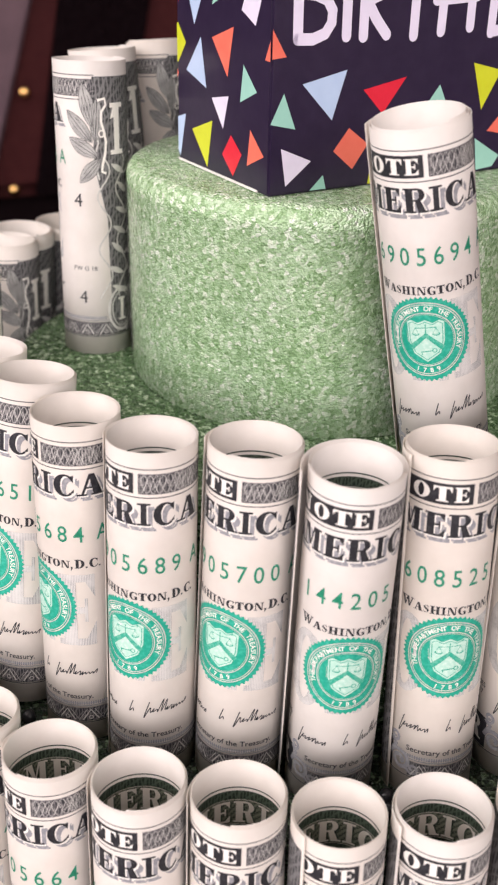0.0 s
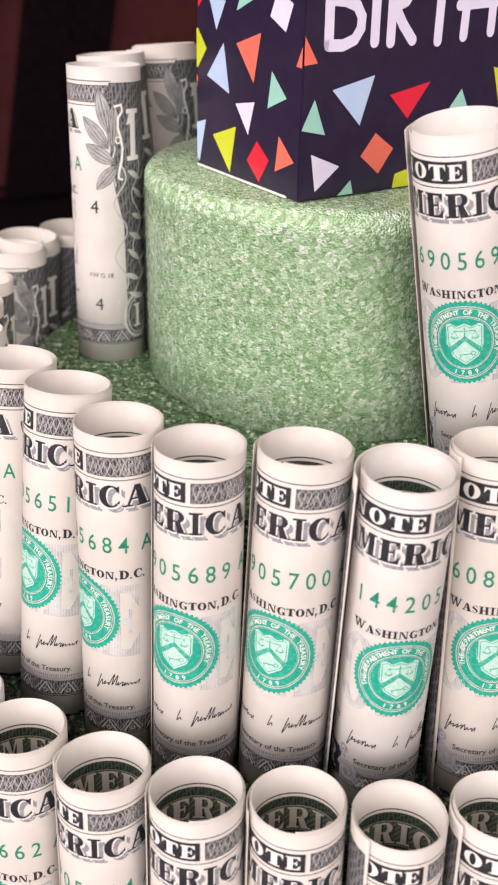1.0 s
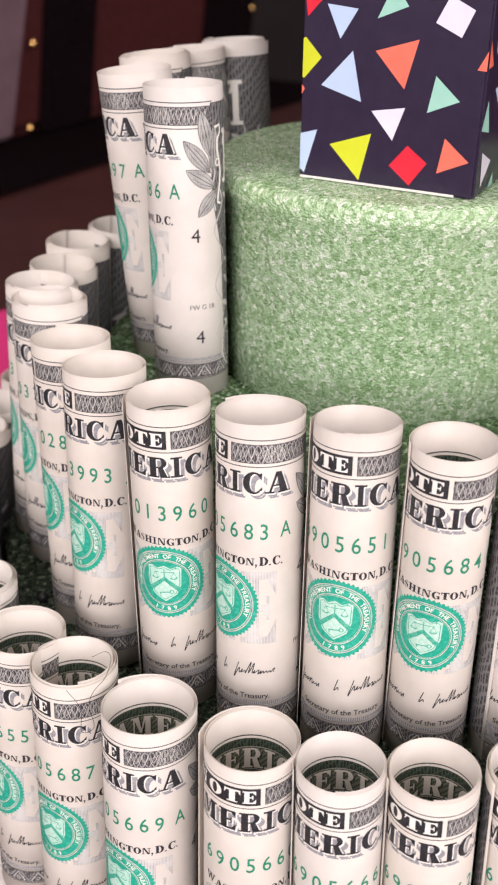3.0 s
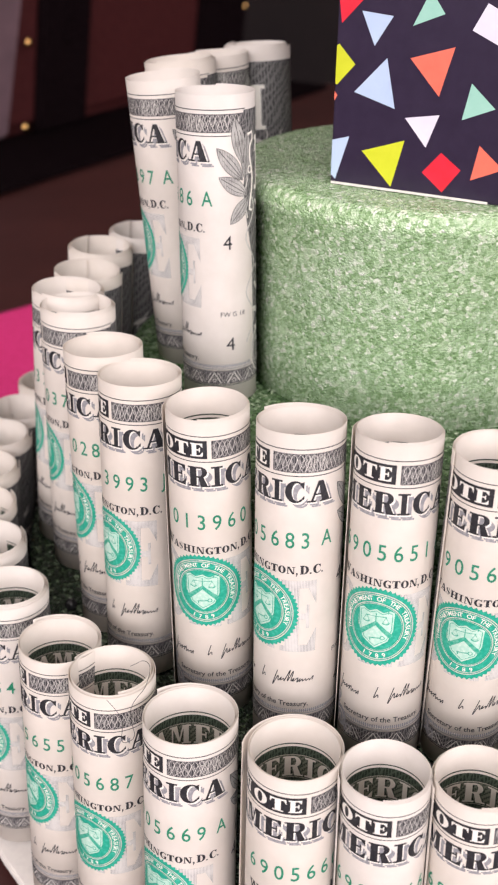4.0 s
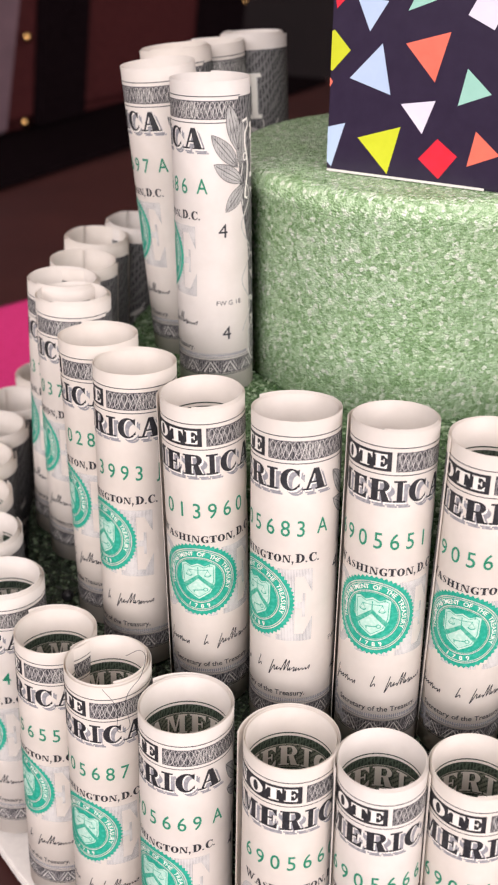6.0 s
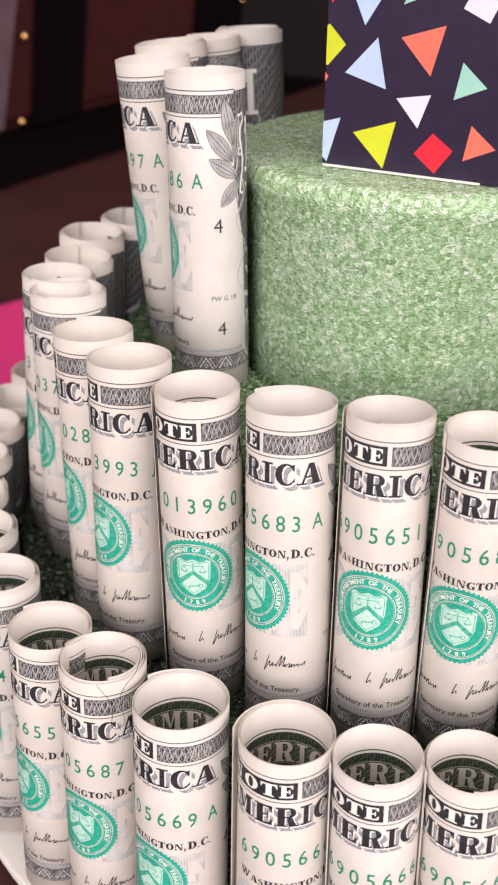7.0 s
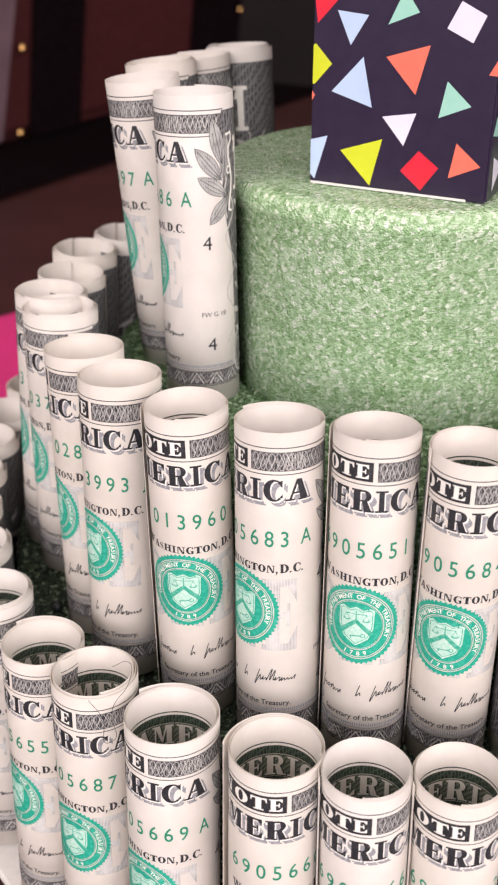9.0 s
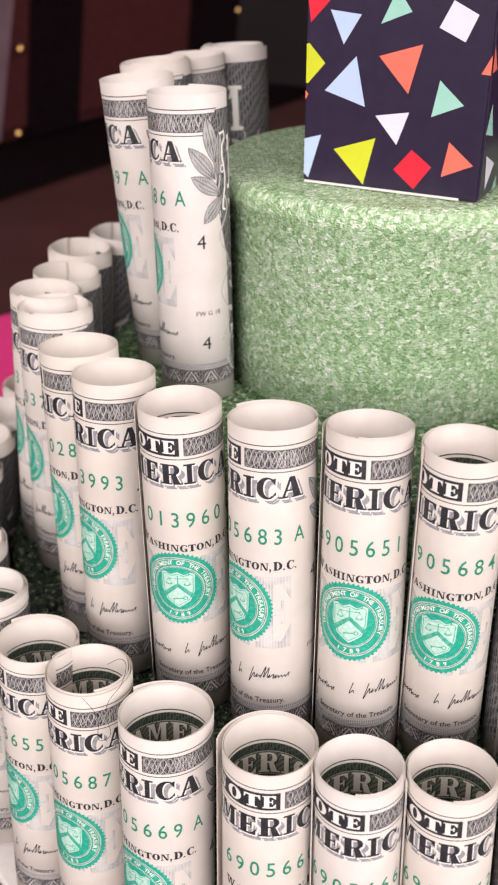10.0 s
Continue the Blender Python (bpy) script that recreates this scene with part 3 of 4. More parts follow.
        poly(bm, arc(u, 57.3, 0.19, 0.42, 0, 360, 6)[:-1])
    rect(bm, -6, 57.85, 24, 58.0)
    part("scalloped_edging", cut_and_wrap(bm, 0.03), GREY, root)
    bm = bmesh.new()
    rect(bm, -5.5, 58.4, 36, 61.6)
    foot = part("bottom_border", cut_and_wrap(bm, 0.03), BAND, root)
    bm = bmesh.new()
    for k in range(9):
        c = -3.4 + 4.4 * k
        stroke(bm, [(c - 1.5, 61.3), (c, 58.9), (c + 1.5, 61.3)], 0.28)
        stroke(bm, [(c + 0.7, 58.8), (c + 2.2, 61.2), (c + 3.7, 58.8)], 0.12, 0.002)
        stroke(bm, arc(c, 60.7, 0.4, 0.4, 0, 360, 8), 0.14, 0.004)
    tagged(part("lathe_ground", cut_and_wrap(bm, 0.045), PALE, foot), kind="stuff")
    bm = bmesh.new()
    rect(bm, -24, 61.8, 36, 61.95)
    rect(bm, -24, 55.0, -9, 61.6)
    part("value_panel", cut_and_wrap(bm, 0.03), BLACK, root)
    bm = bmesh.new()
    glyph(bm, "R", -14.6, 56.0, 4.2, 4.6), glyph(bm, "A", -19.6, 56.0, 4.2, 4.6)
    part("value_lettering", cut_and_wrap(bm, 0.05), WHITE_PRINT, root)
    bm = bmesh.new()
    for cx, cy, r0, a0, turns, w in ((-7.2, 59.0, 2.2, 200, 1.6, 0.8), (-8.6, 54.4, 1.1, 90, -1.2, 0.6), (-4.6, 60.0, 1.2, 180, -1.3, 0.55)):
        stroke(bm, [(cx + r0 * (1 - 0.8 * k / 24) * math.cos(radians(a0 + 360 * turns * k / 24)), cy + r0 * (1 - 0.8 * k / 24) * math.sin(radians(a0 + 360 * turns * k / 24))) for k in range(25)], w)
    stroke(bm, [(-9.4, 55.1), (-8.2, 56.1), (-8.8, 57.3), (-9.4, 58.7)], 0.9)
    part("scroll_ornament", cut_and_wrap(bm, 0.042), GREY, root)
    # dark side border with vine, leaves and numerals
    bm = bmesh.new()
    poly(bm, [(21.6, 3.1), (21.0, 9), (22.0, 13), (21.2, 20), (22.4, 26), (24.2, 34), (24.4, 45), (24.6, 52), (24, 61.6), (40.4, 61.6), (40.4, 3.1)])
    part("side_border", cut_and_wrap(bm, 0.03), DARK_BAND, root)
    bm = bmesh.new()
    for k in range(3):
        stroke(bm, [(23.5 + 4.4 * k + 1.5 * math.sin(i * 0.55 + k), 20 + i * 1.05) for i in range(32)], 0.35)
    for k in range(7):
        for s_ in (30, 150):
            leaf(bm, 29.5 + 1.2 * math.sin(k), 24 + 4.6 * k, 4.8, 1.3, -s_ + 10 * math.sin(k * 2))
    stroke(bm, [(21.0, 9), (22.2, 9.4), (21.8, 13), (22.6, 17), (21.4, 20.5), (22.6, 25)], 0.35)
    stroke(bm, arc(27.4, 55.6, 3.6, 5.2, 0, 360, 30), 0.55)
    stroke(bm, arc(27.4, 55.6, 2.7, 4.3, 0, 360, 30), 0.25)
    part("vine_ornament", cut_and_wrap(bm, 0.045), PALE, root)
    bm = bmesh.new()
    glyph(bm, "I", 25.4, 8.6, 3.6, 11.0)
    poly(bm, [(25.4, 12.0), (26.4, 11.6), (26.4, 8.8)])
    part("corner_numeral", cut_and_wrap(bm, 0.055), WHITE_PRINT, root)
    bm = bmesh.new()
    glyph(bm, "I", 26.3, 52.8, 2.2, 5.6)
    part("oval_numeral", cut_and_wrap(bm, 0.055), WHITE_PRINT, root)
    bm = bmesh.new()
    for q in LEAVES:
        leaf_between(bm, *q, grow=0.16)
    orn = part("leaf_ornament", cut_and_wrap(bm, 0.06), BLACK, root)
    bm = bmesh.new()
    for q in LEAVES:
        leaf_between(bm, *q)
    part("leaf_face", cut_and_wrap(bm, 0.075), LEAF, orn)
    bm = bmesh.new()
    for u0, v0, u1, v1, w in LEAVES:
        d = math.hypot(u1 - u0, v1 - v0)
        for off in (-0.26, 0.0, 0.26):
            nx, ny = -(v1 - v0) / d * w * off, (u1 - u0) / d * w * off
            reach = 0.94 if off == 0 else 0.72
            stroke(bm, [(u0 + (u1 - u0) * t + nx * math.sin(math.pi * t), v0 + (v1 - v0) * t + ny * math.sin(math.pi * t)) for t in (0.04, 0.2, 0.4, 0.6, reach)], 0.13 if off == 0 else 0.09)
    part("leaf_vein", cut_and_wrap(bm, 0.088), BLACK, orn)
    bm = bmesh.new()
    # pale scroll along the border's inner edge
    stroke(bm, [(22.6, 8.0), (24.2, 7.6), (24.4, 9.0), (23.4, 10.4), (23.3, 12.4), (23.9, 14.6), (24.3, 16.8), (24.0, 19.4), (23.4, 21.6), (23.2, 23.2), (24.2, 23.6)], 0.55)
    stroke(bm, arc(23.3, 15.0, 0.55, 0.7, 0, 300, 10), 0.3, 0.003)
    part("border_scroll", cut_and_wrap(bm, 0.095), WHITE_PRINT, orn)
    # the printed back, seen down inside the tube
    bm = bmesh.new()
    rect(bm, -17, 5.6, 17, 5.85)
    rect(bm, -17, 6.4, 17, 8.3)
    rect(bm, -17, 13.6, 17, 62.5)
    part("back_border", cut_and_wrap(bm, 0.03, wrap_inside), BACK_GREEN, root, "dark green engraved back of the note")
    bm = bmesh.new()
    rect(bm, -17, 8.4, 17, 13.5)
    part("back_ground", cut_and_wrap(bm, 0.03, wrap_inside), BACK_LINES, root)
    for nm, du, dv, lift, mat in (("back_shade", 0.32, 0.2, 0.045, BACK_GREEN), ("back_lettering", 0, 0, 0.06, WHITE_PRINT)):
        bm = bmesh.new()
        for ch, u, w in TITLE:
            glyph(bm, ch, u + 0.2 + du, 8.7 + dv, w * 0.98, 4.5)
        part(nm, cut_and_wrap(bm, lift, wrap_inside), mat, root)
    return root


LABEL = "one-dollar banknote rolled into an upright tube on the "
NOTES = {}
for radius, gap, spring, slide, oval, flare in ((7.65, 0.14, 0.25, 0.1, 0.012, 0.05), (7.95, 0.18, 0.5, -0.2, 0.01, 0.04), (8.15, 0.34, 1.5, 0.1, 0.02, 0.03), (8.25, 0.3, 0.5, 0.2, 0.015, 0.025),
                                                (8.55, 0.42, 0.4, -0.3, 0.012, 0.03), (8.85, 0.3, 0.8, 0.15, 0.02, 0.03)):
    SHEET.update(r=radius, gap=gap, spring=spring, slide=slide, oval=oval, flare=flare)
    NOTES[radius] = (banknote_roll(), dict(SHEET))
USED = set()


def place_roll(top, base, z_top, seal_az, size=8.1, digits="", letter="A", tier=""):
    """A roll whose upper rim's middle is at top and lower rim's at base (mm), its seal facing seal_az degrees."""
    radius = min(NOTES, key=lambda r: abs(r - size))
    note, sheet = NOTES[radius]
    a = Vector((top[0], top[1], z_top))
    axis = Vector((top[0] - base[0], top[1] - base[1], H)).normalized()
    turn = Vector((0, 0, 1)).rotation_difference(axis).to_matrix().to_4x4()
    foot = (a - axis * H) * MM + Vector((0, 0, Z0))
    m = Matrix.Translation(foot) @ turn @ pose(0, 0, 0, 0, 0, seal_az)
    if radius in USED:
        ob = copy_thing(note, m)
    else:
        ob = note
        ob.matrix_world = m
        USED.add(radius)
    ob["label"] = LABEL + tier
    ob["group"] = "rolled banknotes round the " + tier
    if digits:
        SHEET.update(sheet)
        for c in ob.children:
            if c.name.startswith("serial_number"):
                c.data = serial_mesh(digits, letter)
    return ob


def outward(p, mm, centre=AXIS):
    d = Vector((p[0] - centre[0], p[1] - centre[1])).normalized()
    return (p[0] + d.x * mm, p[1] + d.y * mm)


MIDDLE = (
    # rim middle, foot offset, rim height, seal azimuth, radius, digits, letter
    ((29.4, -75.0), (0.9, -2.2), 0, -98.3, 7.65, "6905684", "A"),
    ((44.9, -69.6), (1.6, -3.0), 0, -68.6, 7.65, "6905689", "A"),
    ((57.2, -57.7), (0.9, -3.4), 0, -71.0, 7.90, "6905700", "A"),
    ((72.1, -49.4), (-1.0, -0.8), 0, -34.5, 8.15, "144205 ", ""),
    ((76.8, -32.7), (5.0, -2.3), 0, -34.2, 7.90, "608525 ", ""),
    ((84.5, -16.5), (3.4, -1.4), 0, -29.0, 8.1, "6905662", "A"),
    ((-5.4, -75.5), (3.0, -8.0), 0, -127.3, 8.30, "6905683", "A"),
    ((12.2, -74.1), (2.5, -8.4), 0, -93.4, 8.00, "6905651", "A"),
    ((-23.0, -76.6), (2.3, -2.9), 0, -82.5, 8.00, " 013960", "L"),
    ((-40.5, -67.8), (1.1, -6.0), 0, -124.9, 8.30, "   3993", "J"),
    ((-53.1, -58.3), (2.1, -4.9), 0, -145.1, 8.25, "    028", ""),
    ((-68.0, -40.7), (-0.7, -3.2), 0, -149.4, 8.60, "    037", ""),
    ((-74.6, -32.6), (-3.6, -2.4), 0, -165.0, 8.5, "", "A"),
    ((-76.9, -18.0), (-4.0, -1.2), 0, 90.0, 8.25, "", "A"),
    ((-81.3, -1.9), (-4.0, 0), 0, 92.0, 8.5, "", "A"),
    ((-77.0, 13.6), (-4.0, 0.6), 0, 84.0, 8.5, "", "A"),
    ((-73.5, 30.0), (-3.6, 1.2), 0, 80.0, 8.3, "", "A"),
    ((-66.0, 45.5), (-3.2, 2.0), 0, 90.0, 8.3, "", "A"),
)
for top, off, z, az, size, digits, letter in MIDDLE:
    place_roll(top, (top[0] + off[0], top[1] + off[1]), z, az, size, digits, letter, "middle tier")

UPPER = (
    ((-38.5, -30.1), (1.6, -2.3), 46.8, -176.0, 8.3, "6905686", "A"),
    ((-55.8, -16.6), (5.0, 1.6), 46.6, -167.0, 8.3, "6905697", "A"),
    ((-59.5, 2.4), (6.0, 0), 46.6, -165.0, 8.5, "", "A"),
    ((-55.8, 16.4), (5.0, 0), 46.8, -140.0, 8.3, "", "A"),
    ((-50.2, 31.5), (4.0, -2.0), 46.8, 107.0, 8.5, "", "A"),
    ((54.0, -22.9), (3.8, 12.7), 46.4, -56.5, 8.55, "6905694", "A"),
)
for top, off, z, az, size, digits, letter in UPPER:
    place_roll(top, (top[0] + off[0], top[1] + off[1]), z, az, size, digits, letter, "top tier")

FRONT = (
    # rim middle, foot offset, seal azimuth, radius, digits, letter
    ((-66.7, -83.0), (-1.1, -4.4), -124.0, 8.55, "  5654", ""),
    ((-48.6, -93.8), (-0.8, -5.0), -128.0, 8.25, "6905655", "A"),
    ((-34.6, -99.1), (0.6, -6.1), -104.8, 8.55, "6905687", "A"),
    ((-16.4, -104.2), (1.4, -7.2), -112.6, 8.85, "6905669", "A"),
    ((4.0, -105.5), (2.2, -7.8), -71.3, 8.85, "6905660", "A"),
    ((20.2, -105.8), (2.7, -5.8), -82.0, 7.95, "6905666", "A"),
    ((35.5, -102.0), (3.1, -4.8), -80.8, 7.95, "6905662", "A"),
    ((51.5, -95.7), (3.4, -3.9), -70.5, 7.95, "6905664", "A"),
    ((65.9, -87.4), (4.6, -4.2), -47.0, 7.95, "6905671", "A"),
    ((77.9, -76.4), (4.6, -4.1), -46.4, 7.95, "6905658", "A"),
    ((90.2, -66.0), (4.2, -3.1), -31.4, 7.8, "6905672", "A"),
    ((99.6, -52.5), (5.0, -3.4), -33.4, 7.95, "6905675", "A"),
)
for top, off, az, size, digits, letter in FRONT:
    place_roll(top, (top[0] + off[0], top[1] + off[1]), -48.5, az, size, digits, letter, "lower tier")
for k in range(9):
    a = radians(221.5 - 8.7 * k)
    top = (3.5 + 111.8 * math.cos(a), 5.1 + 111.8 * math.sin(a))
    place_roll(top, outward(top, 3.0), -48.5, 150 - 8 * k, (8.5, 8.3, 8.5)[k % 3], "", "A", "lower tier")
for k in range(3):
    a = radians(-21.5 + 8.7 * k)
    top = (3.5 + 111.8 * math.cos(a), 5.1 + 111.8 * math.sin(a))
    place_roll(top, outward(top, 3.0), -48.5, -20 + 9 * k, 8.1, "", "A", "lower tier")


# ---- foam tiers ----
def foam_tier(name, outline, z_low, z_high, fillet, step, label, inner, mat, grain=0.3):
    """A block of granular foam. outline(s): a point and an outward normal for s in 0..1 (mm)."""
    per = sum((outline(i / 200)[0] - outline((i + 1) / 200)[0]).length for i in range(200))
    n = int(per / step)
    prof = []
    rows = max(2, int((z_high - fillet - z_low) / step))
    prof += [(0.0, z_low + (z_high - fillet - z_low) * i / rows) for i in range(rows + 1)]
    prof += [(-fillet * (1 - math.cos(a)), z_high - fillet + fillet * math.sin(a)) for a in (math.pi / 2 * i / 4 for i in range(1, 5))]
    prof += [(-fillet - step * i, z_high) for i in range(1, int(inner / step) + 1)]
    verts, faces = [], []
    for d, z in prof:
        up = 1.0 if z >= z_high - 0.01 else 0.0
        for i in range(n):
            p, nr = outline(i / n)
            q = Vector((p.x + nr.x * d, p.y + nr.y * d, z))
            c = noise.cell(q * 1.3) * 0.35 + noise.noise(q * 1.5) * 0.5 + noise.noise(q * 0.35) * 0.35
            k = grain * c
            q += Vector((nr.x * k * (1 - up), nr.y * k * (1 - up), k * up))
            verts.append((q.x * MM, q.y * MM, q.z * MM + Z0))
    m = len(prof)
    for j in range(m - 1):
        for i in range(n):
            k = (i + 1) % n
            faces.append((j * n + i, j * n + k, (j + 1) * n + k, (j + 1) * n + i))
    cx = sum(v[0] for v in verts[-n:]) / n
    cy = sum(v[1] for v in verts[-n:]) / n
    verts.append((cx, cy, z_high * MM + Z0))
    faces += [((m - 1) * n + i, (m - 1) * n + (i + 1) % n, len(verts) - 1) for i in range(n)]
    me = bpy.data.meshes.new(name)
    me.from_pydata(verts, [], faces)
    me.materials.append(mat)
    me.polygons.foreach_set("use_smooth", [True] * len(me.polygons))
    root = empty_thing(name, Matrix.Identity(4), label, "foam block")
    ob = new("foam_block", me)
    ob.parent = root
    return root


def disc_outline(cx, cy, r):
    def f(s):
        a = 2 * math.pi * s
        nr = Vector((math.cos(a), math.sin(a)))
        return Vector((cx, cy)) + nr * r, nr
    return f


E1, E2 = Vector((0.98911, -0.14721)), Vector((0.14721, 0.98911))


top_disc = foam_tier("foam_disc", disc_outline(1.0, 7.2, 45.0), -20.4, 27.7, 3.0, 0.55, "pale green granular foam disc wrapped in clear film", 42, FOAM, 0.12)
foam_tier("foam_disc", disc_outline(3.5, 5.1, 74.5), -66.6, -19.5, 2.0, 0.75, "shade-tinted green granular foam disc in the middle of the stack", 46, FOAM_SHADED, 0.5)
foam_tier("foam_disc", disc_outline(3.5, 5.1, 102.0), -115.0, -66.4, 2.0, 0.9, "green granular foam disc with painted shade resting on the cake board", 40, FOAM_DEEP_SHADE, 0.6)


def film_wrap():
    """The clear film drawn tight round the top disc."""
    bm = bmesh.new()
    rings = []
    for r, z in ((45.5, -19.2), (45.5, 0.0), (45.5, 14.0), (45.5, 24.2)):
        rings.append([bm.verts.new(((1.0 + r * math.cos(radians(2 * i))) * MM, (7.2 + r * math.sin(radians(2 * i))) * MM, z * MM + Z0)) for i in range(180)])
    for a, b in zip(rings, rings[1:]):
        for i in range(180):
            bm.faces.new((a[i], a[(i + 1) % 180], b[(i + 1) % 180], b[i])).smooth = True
    part("clear_film", bm, FILM, top_disc, "clear shiny wrapping film")


film_wrap()


# ---- gift box ----
def gift_box():
    o = Vector((-15.6, -22.0))
    w, d, h = 38.0, 66.0, 80.0
    m = Matrix.Translation((o.x * MM, o.y * MM, 27.9 * MM + Z0)) @ Matrix(((E1.x, E2.x, 0, 0), (E1.y, E2.y, 0, 0), (0, 0, 1, 0), (0, 0, 0, 1)))
    root = empty_thing("gift_box", m, "dark purple cardboard gift box with coloured confetti print on green foam", "gift box")
    bm = bmesh.new()
    box_into(bm, 0, 0, 0, w * MM, d * MM, h * MM, 0.45 * MM)
    part("carton", bm, BOX_CARD, root)
    bm = bmesh.new()
    box_into(bm, 0.3 * MM, -0.12 * MM, 0.02 * MM, 34 * MM, 0.2 * MM, 0.5 * MM)
    part("carton_edge", bm, CARD_EDGE, root, "bare pale cut edge of the card")
    return root, w


GIFT, BOX_W = gift_box()


def confetti(face, colour, *pts):
    """One printed shape: face 'L' is the narrow side, 'R' the lettered side; mm from its lower left corner."""
    bm = bmesh.new()
    vs = []
    for x, y in pts:
        x, y = max(x, 0.15), max(y, 0.25)
        vs.append(bm.verts.new((min(x, BOX_W - 0.15) * MM, -0.06 * MM, y * MM) if face == "L" else ((BOX_W + 0.06) * MM, x * MM, y * MM)))
    bm.faces.new(vs)
    bmesh.ops.recalc_face_normals(bm, faces=bm.faces[:])
    part("confetti_shape", bm, CONFETTI[colour], GIFT, {"lblue": "light blue", "yellow": "lime yellow", "white": "lilac white"}.get(colour, colour) + " printed shape")


confetti("L", "red", (0.2, 36.4), (5.4, 36.1), (1.0, 31.5))
confetti("L", "lblue", (5.1, 34.0), (11.6, 33.4), (8.1, 27.8))
confetti("L", "mint", (18.6, 38.3), (21.7, 34.3), (15.6, 31.9))
confetti("L", "white", (29.6, 36.6), (34.5, 34.3), (32.4, 29.5), (27.2, 31.8))
confetti("L", "yellow", (0.2, 27.4), (0.7, 27.7), (4.3, 24.1), (0.6, 20.0), (0.2, 20.1))
confetti("L", "lblue", (10.9, 25.8), (13.2, 16.4), (4.4, 18.9))
confetti("L", "coral", (15.6, 26.1), (24.3, 28.7), (22.0, 19.5))
confetti("L", "mint", (28.2, 22.5), (33.3, 18.2), (27.0, 15.6))
confetti("L", "coral", (0.1, 18.7), (0.8, 17.9), (0.1, 16.8))
confetti("L", "white", (15.5, 14.9), (22.5, 16.1), (20.3, 9.6))
confetti("L", "lblue", (0.1, 9.0), (3.9, 10.1), (1.2, 1.0), (0.2, 1.9))
confetti("L", "yellow", (6.8, 7.5), (15.8, 10.5), (13.6, 0.9))
confetti("L", "red", (23.6, 9.0), (27.9, 6.0), (24.5, 1.2), (20.0, 4.7))
confetti("L", "coral", (31.1, 11.2), (36.3, 7.1), (30.0, 4.3))
confetti("L", "coral", (37.8, 27.6), (37.8, 24.0), (36.0, 24.1))
confetti("R", "coral", (0.2, 29.4), (3.2, 24.7), (0.2, 24.4))
confetti("R", "mint", (2.9, 18.5), (5.6, 12.0), (0.1, 13.2))
confetti("R", "lblue", (6.8, 19.9), (16.6, 22.0), (13.7, 13.1))
confetti("R", "red", (20.6, 18.2), (30.7, 20.1), (25.5, 13.5))
confetti("R", "mint", (39.2, 18.2), (41.6, 14.0), (35.4, 13.6))
confetti("R", "yellow", (47.4, 21.9), (55.0, 20.2), (50.7, 12.7))
confetti("R", "coral", (17.8, 11.4), (22.5, 8.1), (19.1, 3.5), (14.4, 7.3))
confetti("R", "white", (2.6, 8.7), (9.4, 5.9), (3.8, 1.6))
confetti("R", "mint", (12.3, 3.0), (13.1, 0.3), (9.3, 0.3))
confetti("R", "yellow", (23.4, 3.0), (29.0, 4.2), (29.8, 0.3), (23.0, 0.3))
confetti("R", "white", (34.4, 8.6), (38.0, 11.6), (38.2, 4.6))
confetti("R", "red", (44.0, 12.0), (47.0, 10.2), (44.4, 8.0))
confetti("R", "coral", (56.0, 11.4), (53.0, 8.3), (57.4, 7.4))
confetti("R", "mint", (49.9, 7.0), (57.2, 3.0), (55.6, 0.8), (51.2, 0.4))


def box_lettering():
    """Round-ended brush capitals on the wide side."""
    bm = bmesh.new()
    y0, y1, wd = 27.6, 42.0, 2.1
    marks = [
        [(5.2, y1), (5.4, y0)], [(5.4, y0), (8.6, 27.5), (11.2, 28.4), (12.5, 30.2), (12.6, 32.2), (11.4, 34.0), (9.0, 34.9), (5.9, 35.2)], [(5.2, y1), (8.6, 41.4), (10.6, 39.8), (10.8, 37.6), (9.6, 35.8)],
        [(15.9, y0 + 0.2), (15.7, y1)],
        [(19.7, y0), (19.5, y1)], [(19.5, y1), (22.6, 41.2), (24.4, 39.2), (24.4, 36.6), (22.8, 34.6), (20.0, 33.6)], [(20.4, 33.4), (22.4, 30.6), (25.0, 27.8)],
        [(31.4, y0 - 0.2), (31.4, y1)], [(27.2, y1), (35.8, y1 + 0.2)],
        [(38.0, y0 + 0.4), (38.2, y1)], [(45.2, y0 + 1.0), (45.0, y1)], [(36.4, 33.6), (46.4, 34.2)],
        [(50.8, y0 - 0.2), (50.8, y1)], [(50.8, y0), (54.4, 28.0), (57.2, 30.4), (58.2, 34.4), (56.8, 38.6), (50.8, y1)],
    ]
    for pts in marks:
        rib = []
        for i, (x, y) in enumerate(pts):
            ax, ay = pts[max(i - 1, 0)]
            bx, by = pts[min(i + 1, len(pts) - 1)]
            L = math.hypot(bx - ax, by - ay)
            nx, ny = -(by - ay) / L * wd / 2, (bx - ax) / L * wd / 2
            rib.append(((x + nx, y + ny), (x - nx, y - ny)))
        for (a, b), (c, d) in zip(rib, rib[1:]):
            poly(bm, [a, b, d, c])
        for x, y in pts:
            poly(bm, arc(x, y, wd / 2, wd / 2, 0, 360, 12)[:-1])
    for i, v in enumerate(bm.verts):
        v.co = Vector(((BOX_W + 0.07 + 0.0002 * (i % 40)) * MM, v.co.x * MM, v.co.y * MM))
    bmesh.ops.recalc_face_normals(bm, faces=bm.faces[:])
    part("brush_lettering", bm, CONFETTI["white"], GIFT, "lilac white brush lettering")


box_lettering()

